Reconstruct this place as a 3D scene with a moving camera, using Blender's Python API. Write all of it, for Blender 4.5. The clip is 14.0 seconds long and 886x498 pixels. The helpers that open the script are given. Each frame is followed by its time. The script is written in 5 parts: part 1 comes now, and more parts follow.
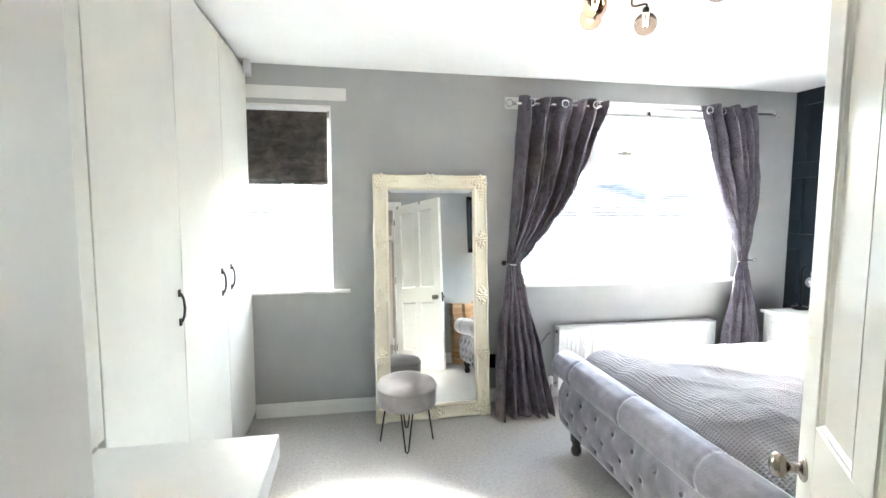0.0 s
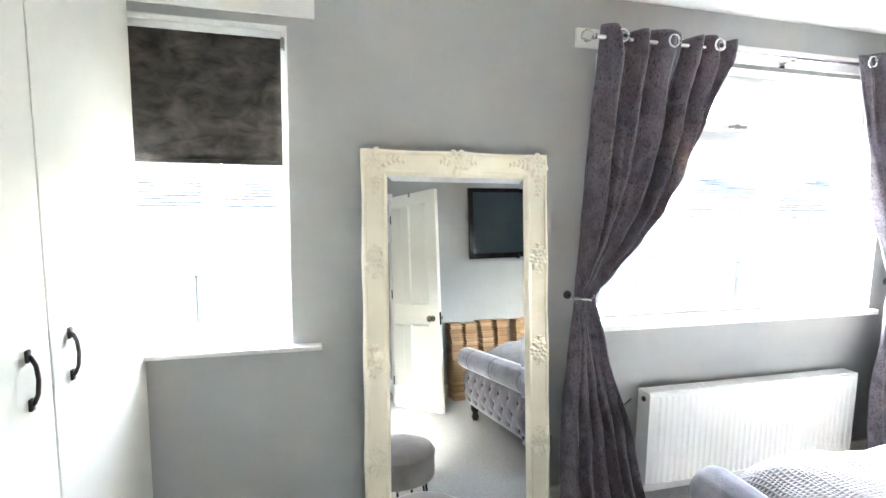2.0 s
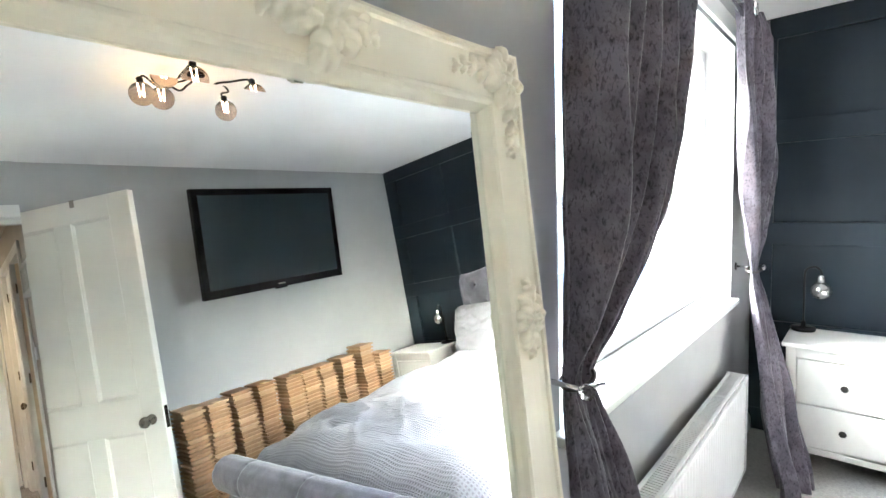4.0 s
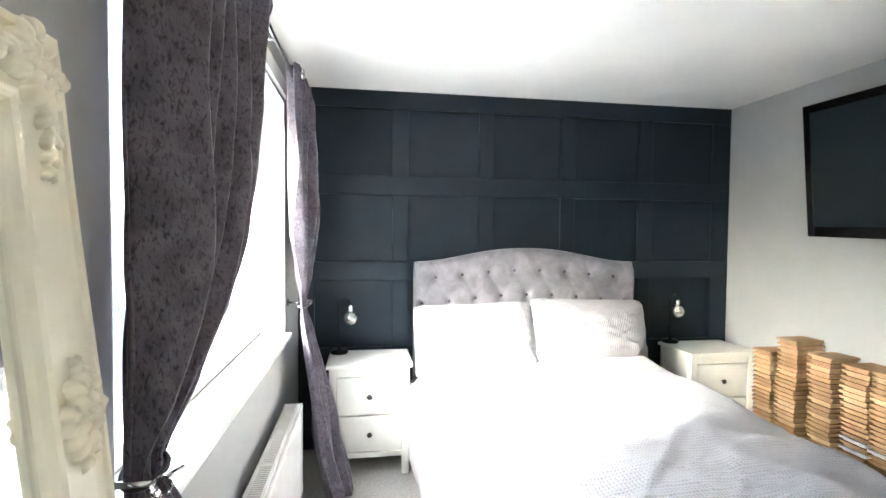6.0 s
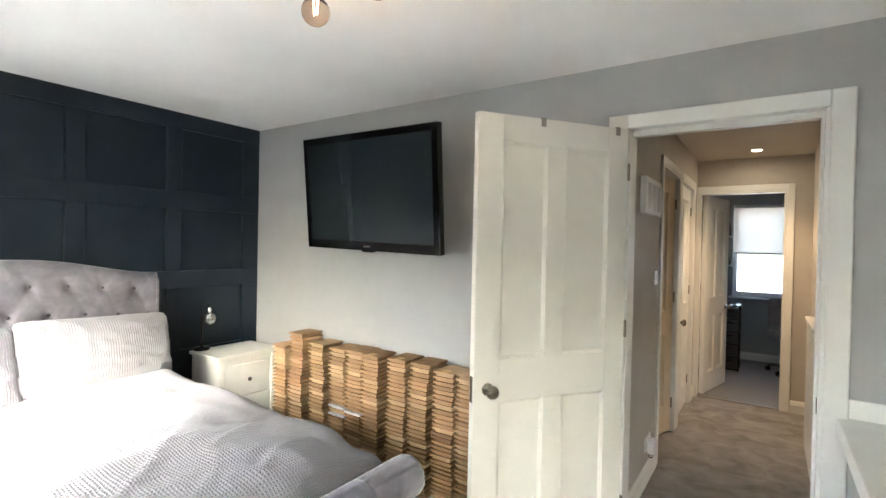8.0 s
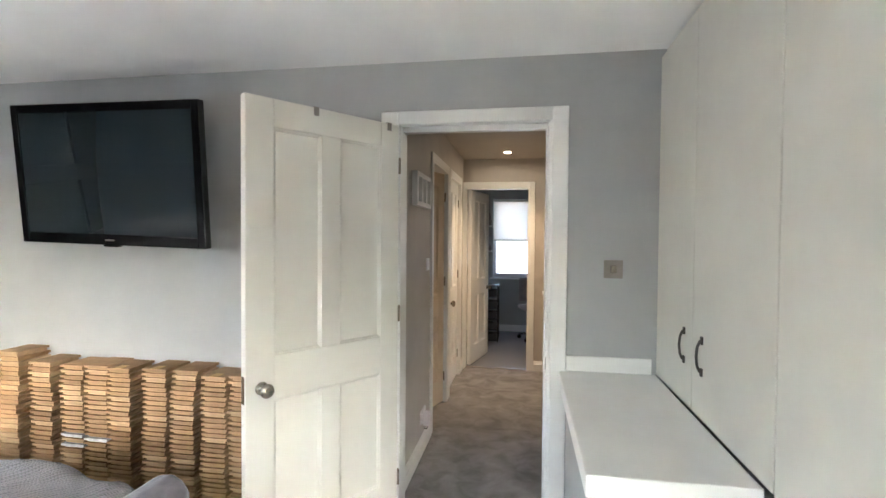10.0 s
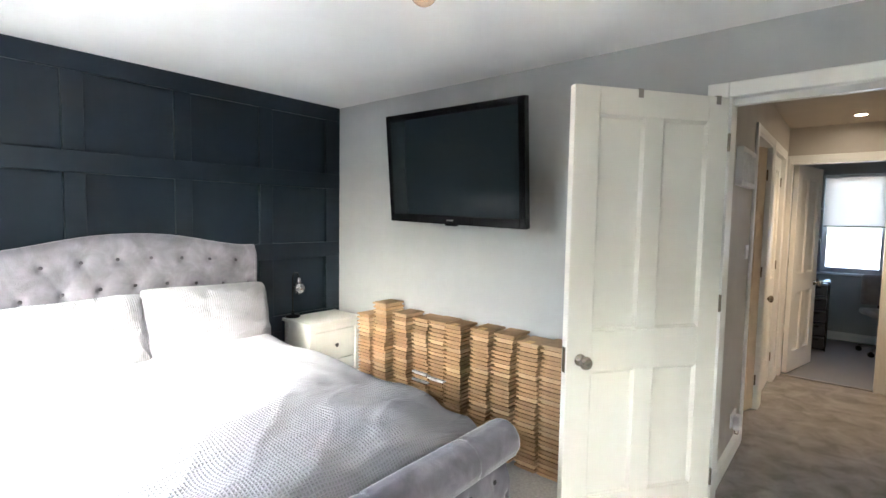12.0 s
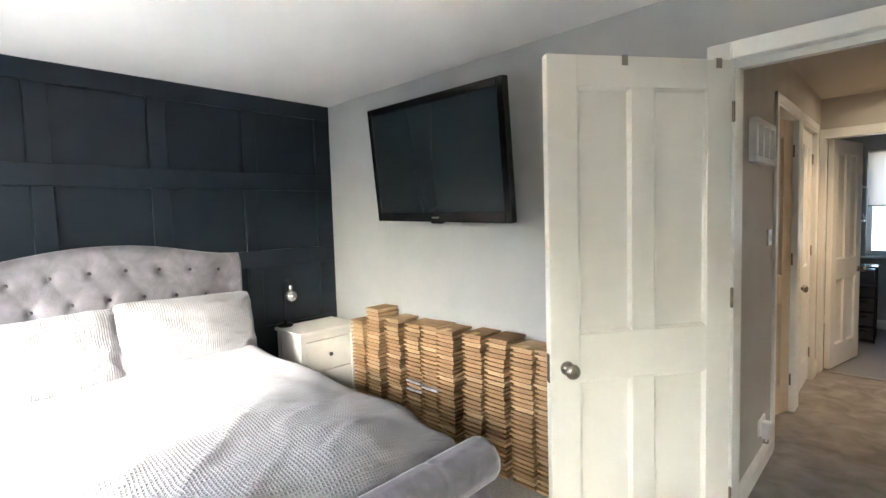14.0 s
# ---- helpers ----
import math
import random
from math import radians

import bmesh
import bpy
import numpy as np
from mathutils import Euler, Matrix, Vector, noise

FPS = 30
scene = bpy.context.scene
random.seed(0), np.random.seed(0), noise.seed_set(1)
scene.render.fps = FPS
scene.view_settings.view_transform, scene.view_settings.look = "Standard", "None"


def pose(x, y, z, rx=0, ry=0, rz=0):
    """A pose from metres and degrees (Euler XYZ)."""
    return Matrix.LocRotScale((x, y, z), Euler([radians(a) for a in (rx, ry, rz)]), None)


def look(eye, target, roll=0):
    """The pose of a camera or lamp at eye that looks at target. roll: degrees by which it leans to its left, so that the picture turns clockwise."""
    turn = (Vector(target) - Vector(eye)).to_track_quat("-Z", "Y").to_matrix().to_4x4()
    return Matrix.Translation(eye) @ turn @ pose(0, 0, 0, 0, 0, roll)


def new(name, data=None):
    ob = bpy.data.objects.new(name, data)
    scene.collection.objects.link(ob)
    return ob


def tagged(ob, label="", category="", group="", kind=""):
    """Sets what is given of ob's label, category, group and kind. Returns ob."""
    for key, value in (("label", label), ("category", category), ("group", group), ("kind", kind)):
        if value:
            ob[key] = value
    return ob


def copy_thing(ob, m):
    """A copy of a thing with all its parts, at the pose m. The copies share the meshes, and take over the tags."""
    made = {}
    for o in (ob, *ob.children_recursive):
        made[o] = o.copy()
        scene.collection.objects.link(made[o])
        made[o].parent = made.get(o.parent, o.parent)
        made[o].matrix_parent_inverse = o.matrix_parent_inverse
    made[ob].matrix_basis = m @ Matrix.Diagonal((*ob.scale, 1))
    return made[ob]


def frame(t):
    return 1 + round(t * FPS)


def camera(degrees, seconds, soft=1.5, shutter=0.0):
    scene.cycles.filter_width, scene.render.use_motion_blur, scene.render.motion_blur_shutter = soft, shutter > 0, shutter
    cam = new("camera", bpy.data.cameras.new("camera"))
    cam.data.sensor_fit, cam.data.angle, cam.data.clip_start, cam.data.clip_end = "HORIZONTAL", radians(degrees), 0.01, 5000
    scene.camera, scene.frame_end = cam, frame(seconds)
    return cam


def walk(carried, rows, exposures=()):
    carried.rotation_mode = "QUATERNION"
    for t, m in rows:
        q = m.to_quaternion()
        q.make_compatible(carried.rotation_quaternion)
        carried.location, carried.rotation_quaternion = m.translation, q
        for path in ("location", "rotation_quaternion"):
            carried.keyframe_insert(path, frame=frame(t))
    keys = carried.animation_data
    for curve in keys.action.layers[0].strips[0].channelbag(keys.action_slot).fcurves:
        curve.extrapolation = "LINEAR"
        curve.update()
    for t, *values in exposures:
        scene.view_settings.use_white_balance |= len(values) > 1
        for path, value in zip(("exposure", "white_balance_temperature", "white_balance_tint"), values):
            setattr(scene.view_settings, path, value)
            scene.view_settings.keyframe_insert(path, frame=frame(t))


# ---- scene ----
cam = camera(84.8, 14.0)
PATH = [
    (0, (-0.586, -0.279, 1.424), (-0.216, 1.678, 1.244), 0.2),
    (0.5, (-0.59, -0.02, 1.442), (-0.169, 1.922, 1.214), 1.0),
    (1, (-0.585, 0.286, 1.436), (-0.117, 2.216, 1.197), 0.7),
    (1.5, (-0.589, 0.665, 1.43), (-0.146, 2.602, 1.204), 0.7),
    (2, (-0.609, 1.072, 1.451), (-0.109, 2.996, 1.233), 0.8),
    (2.2, (-0.602, 1.221, 1.454), (-0.053, 3.132, 1.234), 1.1),
    (4.3, (-0.373, 2.56, 1.384), (1.255, 3.709, 1.204), -1.9),
    (4.5, (-0.391, 2.561, 1.384), (1.322, 3.578, 1.215), -1.4),
    (5, (-0.348, 2.678, 1.375), (1.583, 3.186, 1.262), -0.5),
    (5.5, (-0.301, 2.672, 1.388), (1.697, 2.734, 1.305), -0.4),
    (6, (-0.313, 2.607, 1.404), (1.661, 2.293, 1.336), 0.5),
    (6.5, (-0.365, 2.566, 1.437), (1.487, 1.812, 1.397), -0.5),
    (7, (-0.42, 2.526, 1.431), (1.231, 1.398, 1.391), 0.4),
    (7.5, (-0.491, 2.457, 1.431), (0.917, 1.036, 1.405), 1.2),
    (8, (-0.56, 2.396, 1.439), (0.56, 0.739, 1.417), 1.2),
    (8.5, (-0.624, 2.346, 1.441), (0.2, 0.524, 1.399), 0.6),
    (8.7, (-0.654, 2.32, 1.435), (0.069, 0.456, 1.386), 0.1),
    (9.75, (-0.62, 2.37, 1.44), (-0.305, 0.396, 1.389), 0.4),
    (10.8, (-0.574, 2.425, 1.444), (0.027, 0.518, 1.394), 0.7),
    (11, (-0.55, 2.449, 1.442), (0.181, 0.589, 1.378), 0.6),
    (11.5, (-0.509, 2.492, 1.442), (0.534, 0.789, 1.331), 0.3),
    (12, (-0.458, 2.552, 1.439), (0.833, 1.03, 1.303), 1.0),
    (12.5, (-0.437, 2.608, 1.432), (1.038, 1.263, 1.301), 0.8),
    (13, (-0.444, 2.608, 1.425), (1.122, 1.368, 1.315), 0.2),
    (13.5, (-0.475, 2.462, 1.414), (1.07, 1.198, 1.294), -0.8),
    (14, (-0.51, 2.212, 1.416), (0.877, 0.777, 1.283), -1.7),
]
walk(cam, [(t, look(eye, aim, roll)) for t, eye, aim, roll in PATH],
     [(0.0, 5.01, 5980, 5), (2.2, 4.92, 5980, 5), (4.5, 4.62, 5950, 3), (5.5, 4.6, 6100, 4), (6.5, 4.55, 6180, 4), (8.5, 4.45, 6400, 6), (11.0, 4.52, 6020, 8), (12.5, 4.55, 6080, 5), (14.0, 4.50, 6300, 6)])

# ---- world, sun, exposure ----
SUN_DIR = Vector((0.40, -0.92, -0.69)).normalized()
world = bpy.data.worlds.new("world")
scene.world = world
world.use_nodes = True
wn = world.node_tree
sky = wn.nodes.new("ShaderNodeTexSky")
sky.sky_type = "NISHITA"
sky.sun_disc = False
sky.sun_elevation = math.asin(-SUN_DIR.z)
sky.sun_rotation = math.atan2(-SUN_DIR.x, -SUN_DIR.y)
sky.air_density = 1.0
sky.dust_density = 3.0
wbg = wn.nodes["Background"]
wbg.inputs["Strength"].default_value = 0.15
wn.links.new(sky.outputs["Color"], wbg.inputs["Color"])
sun = new("sun", bpy.data.lights.new("sun", "SUN"))
sun.data.energy = 1.5
sun.data.angle = radians(22.0)
sun.data.color = (1.0, 0.97, 0.93)
sun.matrix_world = look((0, 0, 0), SUN_DIR)


# ---- materials ----
def mat(name, color, rough=0.6, metal=0.0, vary=0.06, scale=6.0, bump=0.0, bump_scale=80.0, sheen=0.0, coat=0.0,
        spec=0.5, emit=None, emit_strength=0.0, random_tint=0.0, tint2=None):
    m = bpy.data.materials.new(name)
    m.use_nodes = True
    nt = m.node_tree
    b = nt.nodes["Principled BSDF"]
    b.inputs["Roughness"].default_value = rough
    b.inputs["Metallic"].default_value = metal
    b.inputs["Specular IOR Level"].default_value = spec
    if sheen:
        b.inputs["Sheen Weight"].default_value = sheen
        b.inputs["Sheen Roughness"].default_value = 0.35
    if coat:
        b.inputs["Coat Weight"].default_value = coat
        b.inputs["Coat Roughness"].default_value = 0.08
    if emit:
        b.inputs["Emission Color"].default_value = (*emit, 1)
        b.inputs["Emission Strength"].default_value = emit_strength
    tc = nt.nodes.new("ShaderNodeTexCoord")
    if vary > 0:
        n1 = nt.nodes.new("ShaderNodeTexNoise")
        n1.inputs["Scale"].default_value = scale
        n1.inputs["Detail"].default_value = 6
        n1.inputs["Roughness"].default_value = 0.65
        nt.links.new(tc.outputs["Object"], n1.inputs["Vector"])
        ramp = nt.nodes.new("ShaderNodeValToRGB")
        c2 = tint2 or tuple(c * (1 - vary * 2.2) for c in color)
        c3 = tuple(min(1, c * (1 + vary)) for c in color)
        ramp.color_ramp.elements[0].position = 0.3
        ramp.color_ramp.elements[0].color = (*c2, 1)
        ramp.color_ramp.elements[1].position = 0.68
        ramp.color_ramp.elements[1].color = (*c3, 1)
        nt.links.new(n1.outputs["Fac"], ramp.inputs["Fac"])
        out = ramp.outputs["Color"]
        if random_tint:
            oi = nt.nodes.new("ShaderNodeObjectInfo")
            hsv = nt.nodes.new("ShaderNodeHueSaturation")
            mr = nt.nodes.new("ShaderNodeMapRange")
            mr.inputs["To Min"].default_value = 1 - random_tint
            mr.inputs["To Max"].default_value = 1 + random_tint
            nt.links.new(oi.outputs["Random"], mr.inputs["Value"])
            nt.links.new(mr.outputs["Result"], hsv.inputs["Value"])
            nt.links.new(out, hsv.inputs["Color"])
            out = hsv.outputs["Color"]
        nt.links.new(out, b.inputs["Base Color"])
    else:
        b.inputs["Base Color"].default_value = (*color, 1)
    if bump > 0:
        n2 = nt.nodes.new("ShaderNodeTexNoise")
        n2.inputs["Scale"].default_value = bump_scale
        n2.inputs["Detail"].default_value = 4
        nt.links.new(tc.outputs["Object"], n2.inputs["Vector"])
        bp = nt.nodes.new("ShaderNodeBump")
        bp.inputs["Strength"].default_value = bump
        bp.inputs["Distance"].default_value = 0.01
        nt.links.new(n2.outputs["Fac"], bp.inputs["Height"])
        nt.links.new(bp.outputs["Normal"], b.inputs["Normal"])
    return m


M_WALL = mat("grey_wall_paint", (0.43, 0.437, 0.432), 0.85, vary=0.03, scale=2.5, bump=0.06, bump_scale=140)
M_HALL = mat("hall_wall_paint", (0.50, 0.465, 0.42), 0.55, vary=0.05, scale=2.0, bump=0.06, bump_scale=90)
M_CEIL = mat("white_ceiling_paint", (0.90, 0.90, 0.885), 0.9, vary=0.015, scale=2.0, bump=0.08, bump_scale=60)
# Weak bounced light on the landing ceiling is put into this darker colour
M_HCEIL = mat("dim_landing_ceiling", (0.50, 0.455, 0.395), 0.8, vary=0.03, scale=2.0, bump=0.06, bump_scale=80)
M_NAVY = mat("dark_navy_paint", (0.0122, 0.0212, 0.0315), 0.45, spec=0.35, vary=0.10, scale=3.0, bump=0.05, bump_scale=120)
M_WHITE = mat("white_gloss_paint", (0.80, 0.80, 0.77), 0.35, vary=0.02, scale=5, bump=0.03, bump_scale=40)
M_CREAM = mat("cream_door_paint", (0.76, 0.742, 0.672), 0.33, vary=0.012, scale=3, bump=0.015, bump_scale=40)
M_WARD = mat("off_white_laminate", (0.74, 0.735, 0.67), 0.62, spec=0.3, vary=0.02, scale=3, bump=0.02, bump_scale=30)
M_FRAME = mat("ivory_mirror_paint", (0.86, 0.815, 0.66), 0.45, vary=0.015, scale=5, bump=0.06, bump_scale=60)
M_NIGHT = mat("white_stain_wood", (0.78, 0.77, 0.71), 0.4, vary=0.03, scale=8, bump=0.03, bump_scale=60)
M_CHROME = mat("polished_chrome", (0.72, 0.71, 0.70), 0.14, 1.0, vary=0.03)
M_NICKEL = mat("satin_nickel", (0.36, 0.32, 0.27), 0.24, 1.0, vary=0.06, scale=30)
M_BLACKM = mat("black_metal", (0.015, 0.014, 0.014), 0.4, 0.6, vary=0.1, scale=20)
M_PEWTER = mat("dark_pewter", (0.09, 0.085, 0.08), 0.38, 0.9, vary=0.15, scale=40)
M_BLACKP = mat("black_gloss_plastic", (0.003, 0.003, 0.0035), 0.12, vary=0.05)
M_SCREEN = mat("dark_screen_glass", (0.020, 0.027, 0.030), 0.025, vary=0.0, spec=0.7)
M_MIRROR = mat("mirror_silver", (0.90, 0.92, 0.92), 0.0, 1.0, vary=0.0)
M_PVC = mat("white_window_plastic", (0.82, 0.83, 0.83), 0.3, vary=0.02)
M_STEEL = mat("brushed_steel_plate", (0.30, 0.275, 0.24), 0.45, 0.7, vary=0.05, scale=40)
M_CARD = mat("brown_cardboard", (0.385, 0.235, 0.122), 0.85, vary=0.10, scale=12, bump=0.1, bump_scale=90, random_tint=0.17)
M_CARDL = mat("pale_cardboard", (0.50, 0.33, 0.185), 0.8, vary=0.10, scale=12, bump=0.1, bump_scale=90, random_tint=0.15)
M_TAPE = mat("clear_plastic_wrap", (0.70, 0.70, 0.72), 0.2, vary=0.1, scale=30)
M_AMBER = mat("amber_parcel_tape", (0.62, 0.36, 0.07), 0.3, vary=0.08, scale=30)
M_RAD = mat("radiator_enamel", (0.80, 0.80, 0.78), 0.3, vary=0.02)
M_GRILLE = mat("grille_shadow_grey", (0.36, 0.34, 0.30), 0.6, vary=0.05)
M_DARKWOOD = mat("dark_turned_wood", (0.02, 0.014, 0.011), 0.35, vary=0.2)
M_SLATE = mat("roof_slate", (0.105, 0.088, 0.072), 0.85, vary=0.18, scale=3, bump=0.2, bump_scale=20, random_tint=0.30, spec=0.2)
M_STONE = mat("sandstone_wall", (0.38, 0.315, 0.235), 0.9, vary=0.2, scale=3, bump=0.4, bump_scale=12)
M_GLASSD = mat("dark_house_glass", (0.25, 0.20, 0.15), 0.8, vary=0.0)
# Unseen ground kept pale as a reflector, to lift the bedroom ceiling
M_BOUNCE_GROUND = mat("pale_bounce_ground", (0.35, 0.34, 0.32), 0.9, vary=0.2, scale=3, bump=0.3, bump_scale=60)
# Warm light on the side door is put into this beige; chimney pots share it
M_BEIGE = mat("warm_lit_door_and_pot_beige", (0.62, 0.50, 0.35), 0.5, vary=0.04)
M_DRAWER = mat("smoked_plastic", (0.03, 0.03, 0.035), 0.3, vary=0.1)
M_BOOK = mat("dark_grey_print", (0.08, 0.08, 0.09), 0.6, vary=0.2)
M_PINK = mat("dusky_ornament", (0.30, 0.26, 0.24), 0.6, vary=0.2)
M_BLINDW = mat("pale_roller_fabric", (0.70, 0.68, 0.66), 0.9, vary=0.03)


def fabric(name, c1, c2, scale, rough, sheen, stretch=(1, 1, 1), detail=5.0, bump=0.25, lo=0.38, hi=0.62, nap=0.0, nap_scale=5.0):
    m = bpy.data.materials.new(name)
    m.use_nodes = True
    nt = m.node_tree
    b = nt.nodes["Principled BSDF"]
    b.inputs["Roughness"].default_value = rough
    b.inputs["Sheen Weight"].default_value = sheen
    b.inputs["Sheen Roughness"].default_value = 0.3
    b.inputs["Specular IOR Level"].default_value = 0.25
    tc = nt.nodes.new("ShaderNodeTexCoord")
    mp = nt.nodes.new("ShaderNodeMapping")
    mp.inputs["Scale"].default_value = stretch
    nt.links.new(tc.outputs["Object"], mp.inputs["Vector"])
    n1 = nt.nodes.new("ShaderNodeTexNoise")
    n1.inputs["Scale"].default_value = scale
    n1.inputs["Detail"].default_value = detail
    n1.inputs["Roughness"].default_value = 0.6
    n1.inputs["Distortion"].default_value = 0.6
    nt.links.new(mp.outputs["Vector"], n1.inputs["Vector"])
    ramp = nt.nodes.new("ShaderNodeValToRGB")
    ramp.color_ramp.elements[0].position = lo
    ramp.color_ramp.elements[0].color = (*c1, 1)
    ramp.color_ramp.elements[1].position = hi
    ramp.color_ramp.elements[1].color = (*c2, 1)
    nt.links.new(n1.outputs["Fac"], ramp.inputs["Fac"])
    cloth = ramp.outputs["Color"]
    if nap:
        n3 = nt.nodes.new("ShaderNodeTexNoise")
        n3.inputs["Scale"].default_value = nap_scale
        n3.inputs["Detail"].default_value = 3
        n3.inputs["Distortion"].default_value = 1.2
        nt.links.new(tc.outputs["Object"], n3.inputs["Vector"])
        mr = nt.nodes.new("ShaderNodeMapRange")
        mr.inputs["From Min"].default_value = 0.38
        mr.inputs["From Max"].default_value = 0.62
        mr.inputs["To Min"].default_value = 1 - nap
        mr.inputs["To Max"].default_value = 1 + nap * 0.6
        nt.links.new(n3.outputs["Fac"], mr.inputs["Value"])
        hsv = nt.nodes.new("ShaderNodeHueSaturation")
        nt.links.new(mr.outputs["Result"], hsv.inputs["Value"])
        nt.links.new(cloth, hsv.inputs["Color"])
        cloth = hsv.outputs["Color"]
    nt.links.new(cloth, b.inputs["Base Color"])
    n2 = nt.nodes.new("ShaderNodeTexNoise")
    n2.inputs["Scale"].default_value = 160
    nt.links.new(tc.outputs["Object"], n2.inputs["Vector"])
    add = nt.nodes.new("ShaderNodeMath")
    add.operation = "ADD"
    nt.links.new(n1.outputs["Fac"], add.inputs[0])
    nt.links.new(n2.outputs["Fac"], add.inputs[1])
    bp = nt.nodes.new("ShaderNodeBump")
    bp.inputs["Strength"].default_value = bump
    bp.inputs["Distance"].default_value = 0.006
    nt.links.new(add.outputs[0], bp.inputs["Height"])
    nt.links.new(bp.outputs["Normal"], b.inputs["Normal"])
    return m


M_CURTAIN = fabric("crushed_velvet", (0.035, 0.030, 0.038), (0.136, 0.119, 0.142), 120, 0.5, 0.4, (1.25, 1.25, 0.6), detail=3, lo=0.30, hi=0.50, nap=0.28, nap_scale=9.0)
M_BLIND = fabric("crushed_velvet_blind", (0.036, 0.031, 0.029), (0.118, 0.104, 0.094), 16, 0.7, 0.3, (0.7, 1, 1.3), detail=9, lo=0.34, hi=0.70, nap=0.25, nap_scale=5.0)
M_VELVET = fabric("plush_grey_velvet", (0.155, 0.149, 0.166), (0.255, 0.245, 0.274), 8, 0.5, 0.8, lo=0.32, hi=0.7, nap=0.16, nap_scale=6.0)
M_STOOL = fabric("taupe_velvet", (0.26, 0.24, 0.235), (0.36, 0.335, 0.33), 6, 0.6, 0.6, lo=0.35, hi=0.65)
M_CARPET = fabric("grey_carpet", (0.37, 0.358, 0.335), (0.54, 0.525, 0.495), 70, 0.95, 0.2, detail=6, bump=0.5, lo=0.30, hi=0.70)
# Grey carpet again, with the far room's weaker light put into the colour
M_FCARPET = fabric("dimmed_grey_carpet", (0.15, 0.155, 0.165), (0.25, 0.256, 0.27), 60, 0.95, 0.2, detail=6, bump=0.5, lo=0.30, hi=0.70)
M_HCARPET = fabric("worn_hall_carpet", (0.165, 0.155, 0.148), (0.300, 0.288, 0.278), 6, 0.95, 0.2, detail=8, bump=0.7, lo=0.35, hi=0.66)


def woven(name, color, period, ribs_only=False, deep=0.66, relief=0.8):
    """Waffle or rib cloth: raised threads at real size over the cloth; shade in the hollows is painted by deep."""
    m = bpy.data.materials.new(name)
    m.use_nodes = True
    nt = m.node_tree
    b = nt.nodes["Principled BSDF"]
    b.inputs["Roughness"].default_value = 0.9
    b.inputs["Sheen Weight"].default_value = 0.3
    b.inputs["Specular IOR Level"].default_value = 0.15
    tc = nt.nodes.new("ShaderNodeTexCoord")
    ns = nt.nodes.new("ShaderNodeTexNoise")
    ns.inputs["Scale"].default_value = 5.0
    nt.links.new(tc.outputs["UV"], ns.inputs["Vector"])
    mixv = nt.nodes.new("ShaderNodeVectorMath")
    mixv.operation = "MULTIPLY_ADD"
    mixv.inputs[1].default_value = (0.012, 0.012, 0.0)
    nt.links.new(ns.outputs["Color"], mixv.inputs[0])
    nt.links.new(tc.outputs["UV"], mixv.inputs[2])
    sep = nt.nodes.new("ShaderNodeSeparateXYZ")
    nt.links.new(mixv.outputs["Vector"], sep.inputs[0])
    waves = []
    for k in range(2):
        mu = nt.nodes.new("ShaderNodeMath")
        mu.operation = "MULTIPLY"
        mu.inputs[1].default_value = 2 * math.pi / period
        nt.links.new(sep.outputs[k], mu.inputs[0])
        si = nt.nodes.new("ShaderNodeMath")
        si.operation = "SINE"
        nt.links.new(mu.outputs[0], si.inputs[0])
        waves.append(si)
    if ribs_only:
        h = waves[0].outputs[0]
    else:
        mx = nt.nodes.new("ShaderNodeMath")
        mx.operation = "MAXIMUM"
        nt.links.new(waves[0].outputs[0], mx.inputs[0])
        nt.links.new(waves[1].outputs[0], mx.inputs[1])
        h = mx.outputs[0]
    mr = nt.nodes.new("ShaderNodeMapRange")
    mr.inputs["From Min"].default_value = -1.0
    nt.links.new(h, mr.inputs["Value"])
    # shade between the threads, put into the colour: hollows darkened by deep
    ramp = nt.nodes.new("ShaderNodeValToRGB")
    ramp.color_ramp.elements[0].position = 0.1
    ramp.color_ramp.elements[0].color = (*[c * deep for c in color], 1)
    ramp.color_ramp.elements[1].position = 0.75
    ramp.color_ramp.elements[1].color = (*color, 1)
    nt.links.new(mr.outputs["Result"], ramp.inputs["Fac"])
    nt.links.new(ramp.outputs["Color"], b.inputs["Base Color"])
    bp = nt.nodes.new("ShaderNodeBump")
    bp.inputs["Strength"].default_value = relief
    bp.inputs["Distance"].default_value = 0.006
    nt.links.new(mr.outputs["Result"], bp.inputs["Height"])
    nt.links.new(bp.outputs["Normal"], b.inputs["Normal"])
    return m


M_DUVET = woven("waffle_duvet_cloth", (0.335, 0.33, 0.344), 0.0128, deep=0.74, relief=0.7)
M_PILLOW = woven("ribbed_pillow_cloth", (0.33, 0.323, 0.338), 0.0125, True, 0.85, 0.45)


def glass(name, color, rough=0.0, ior=1.45):
    m = bpy.data.materials.new(name)
    m.use_nodes = True
    nt = m.node_tree
    b = nt.nodes["Principled BSDF"]
    b.inputs["Base Color"].default_value = (*color, 1)
    b.inputs["Roughness"].default_value = rough
    b.inputs["Transmission Weight"].default_value = 1.0
    b.inputs["IOR"].default_value = ior
    return m


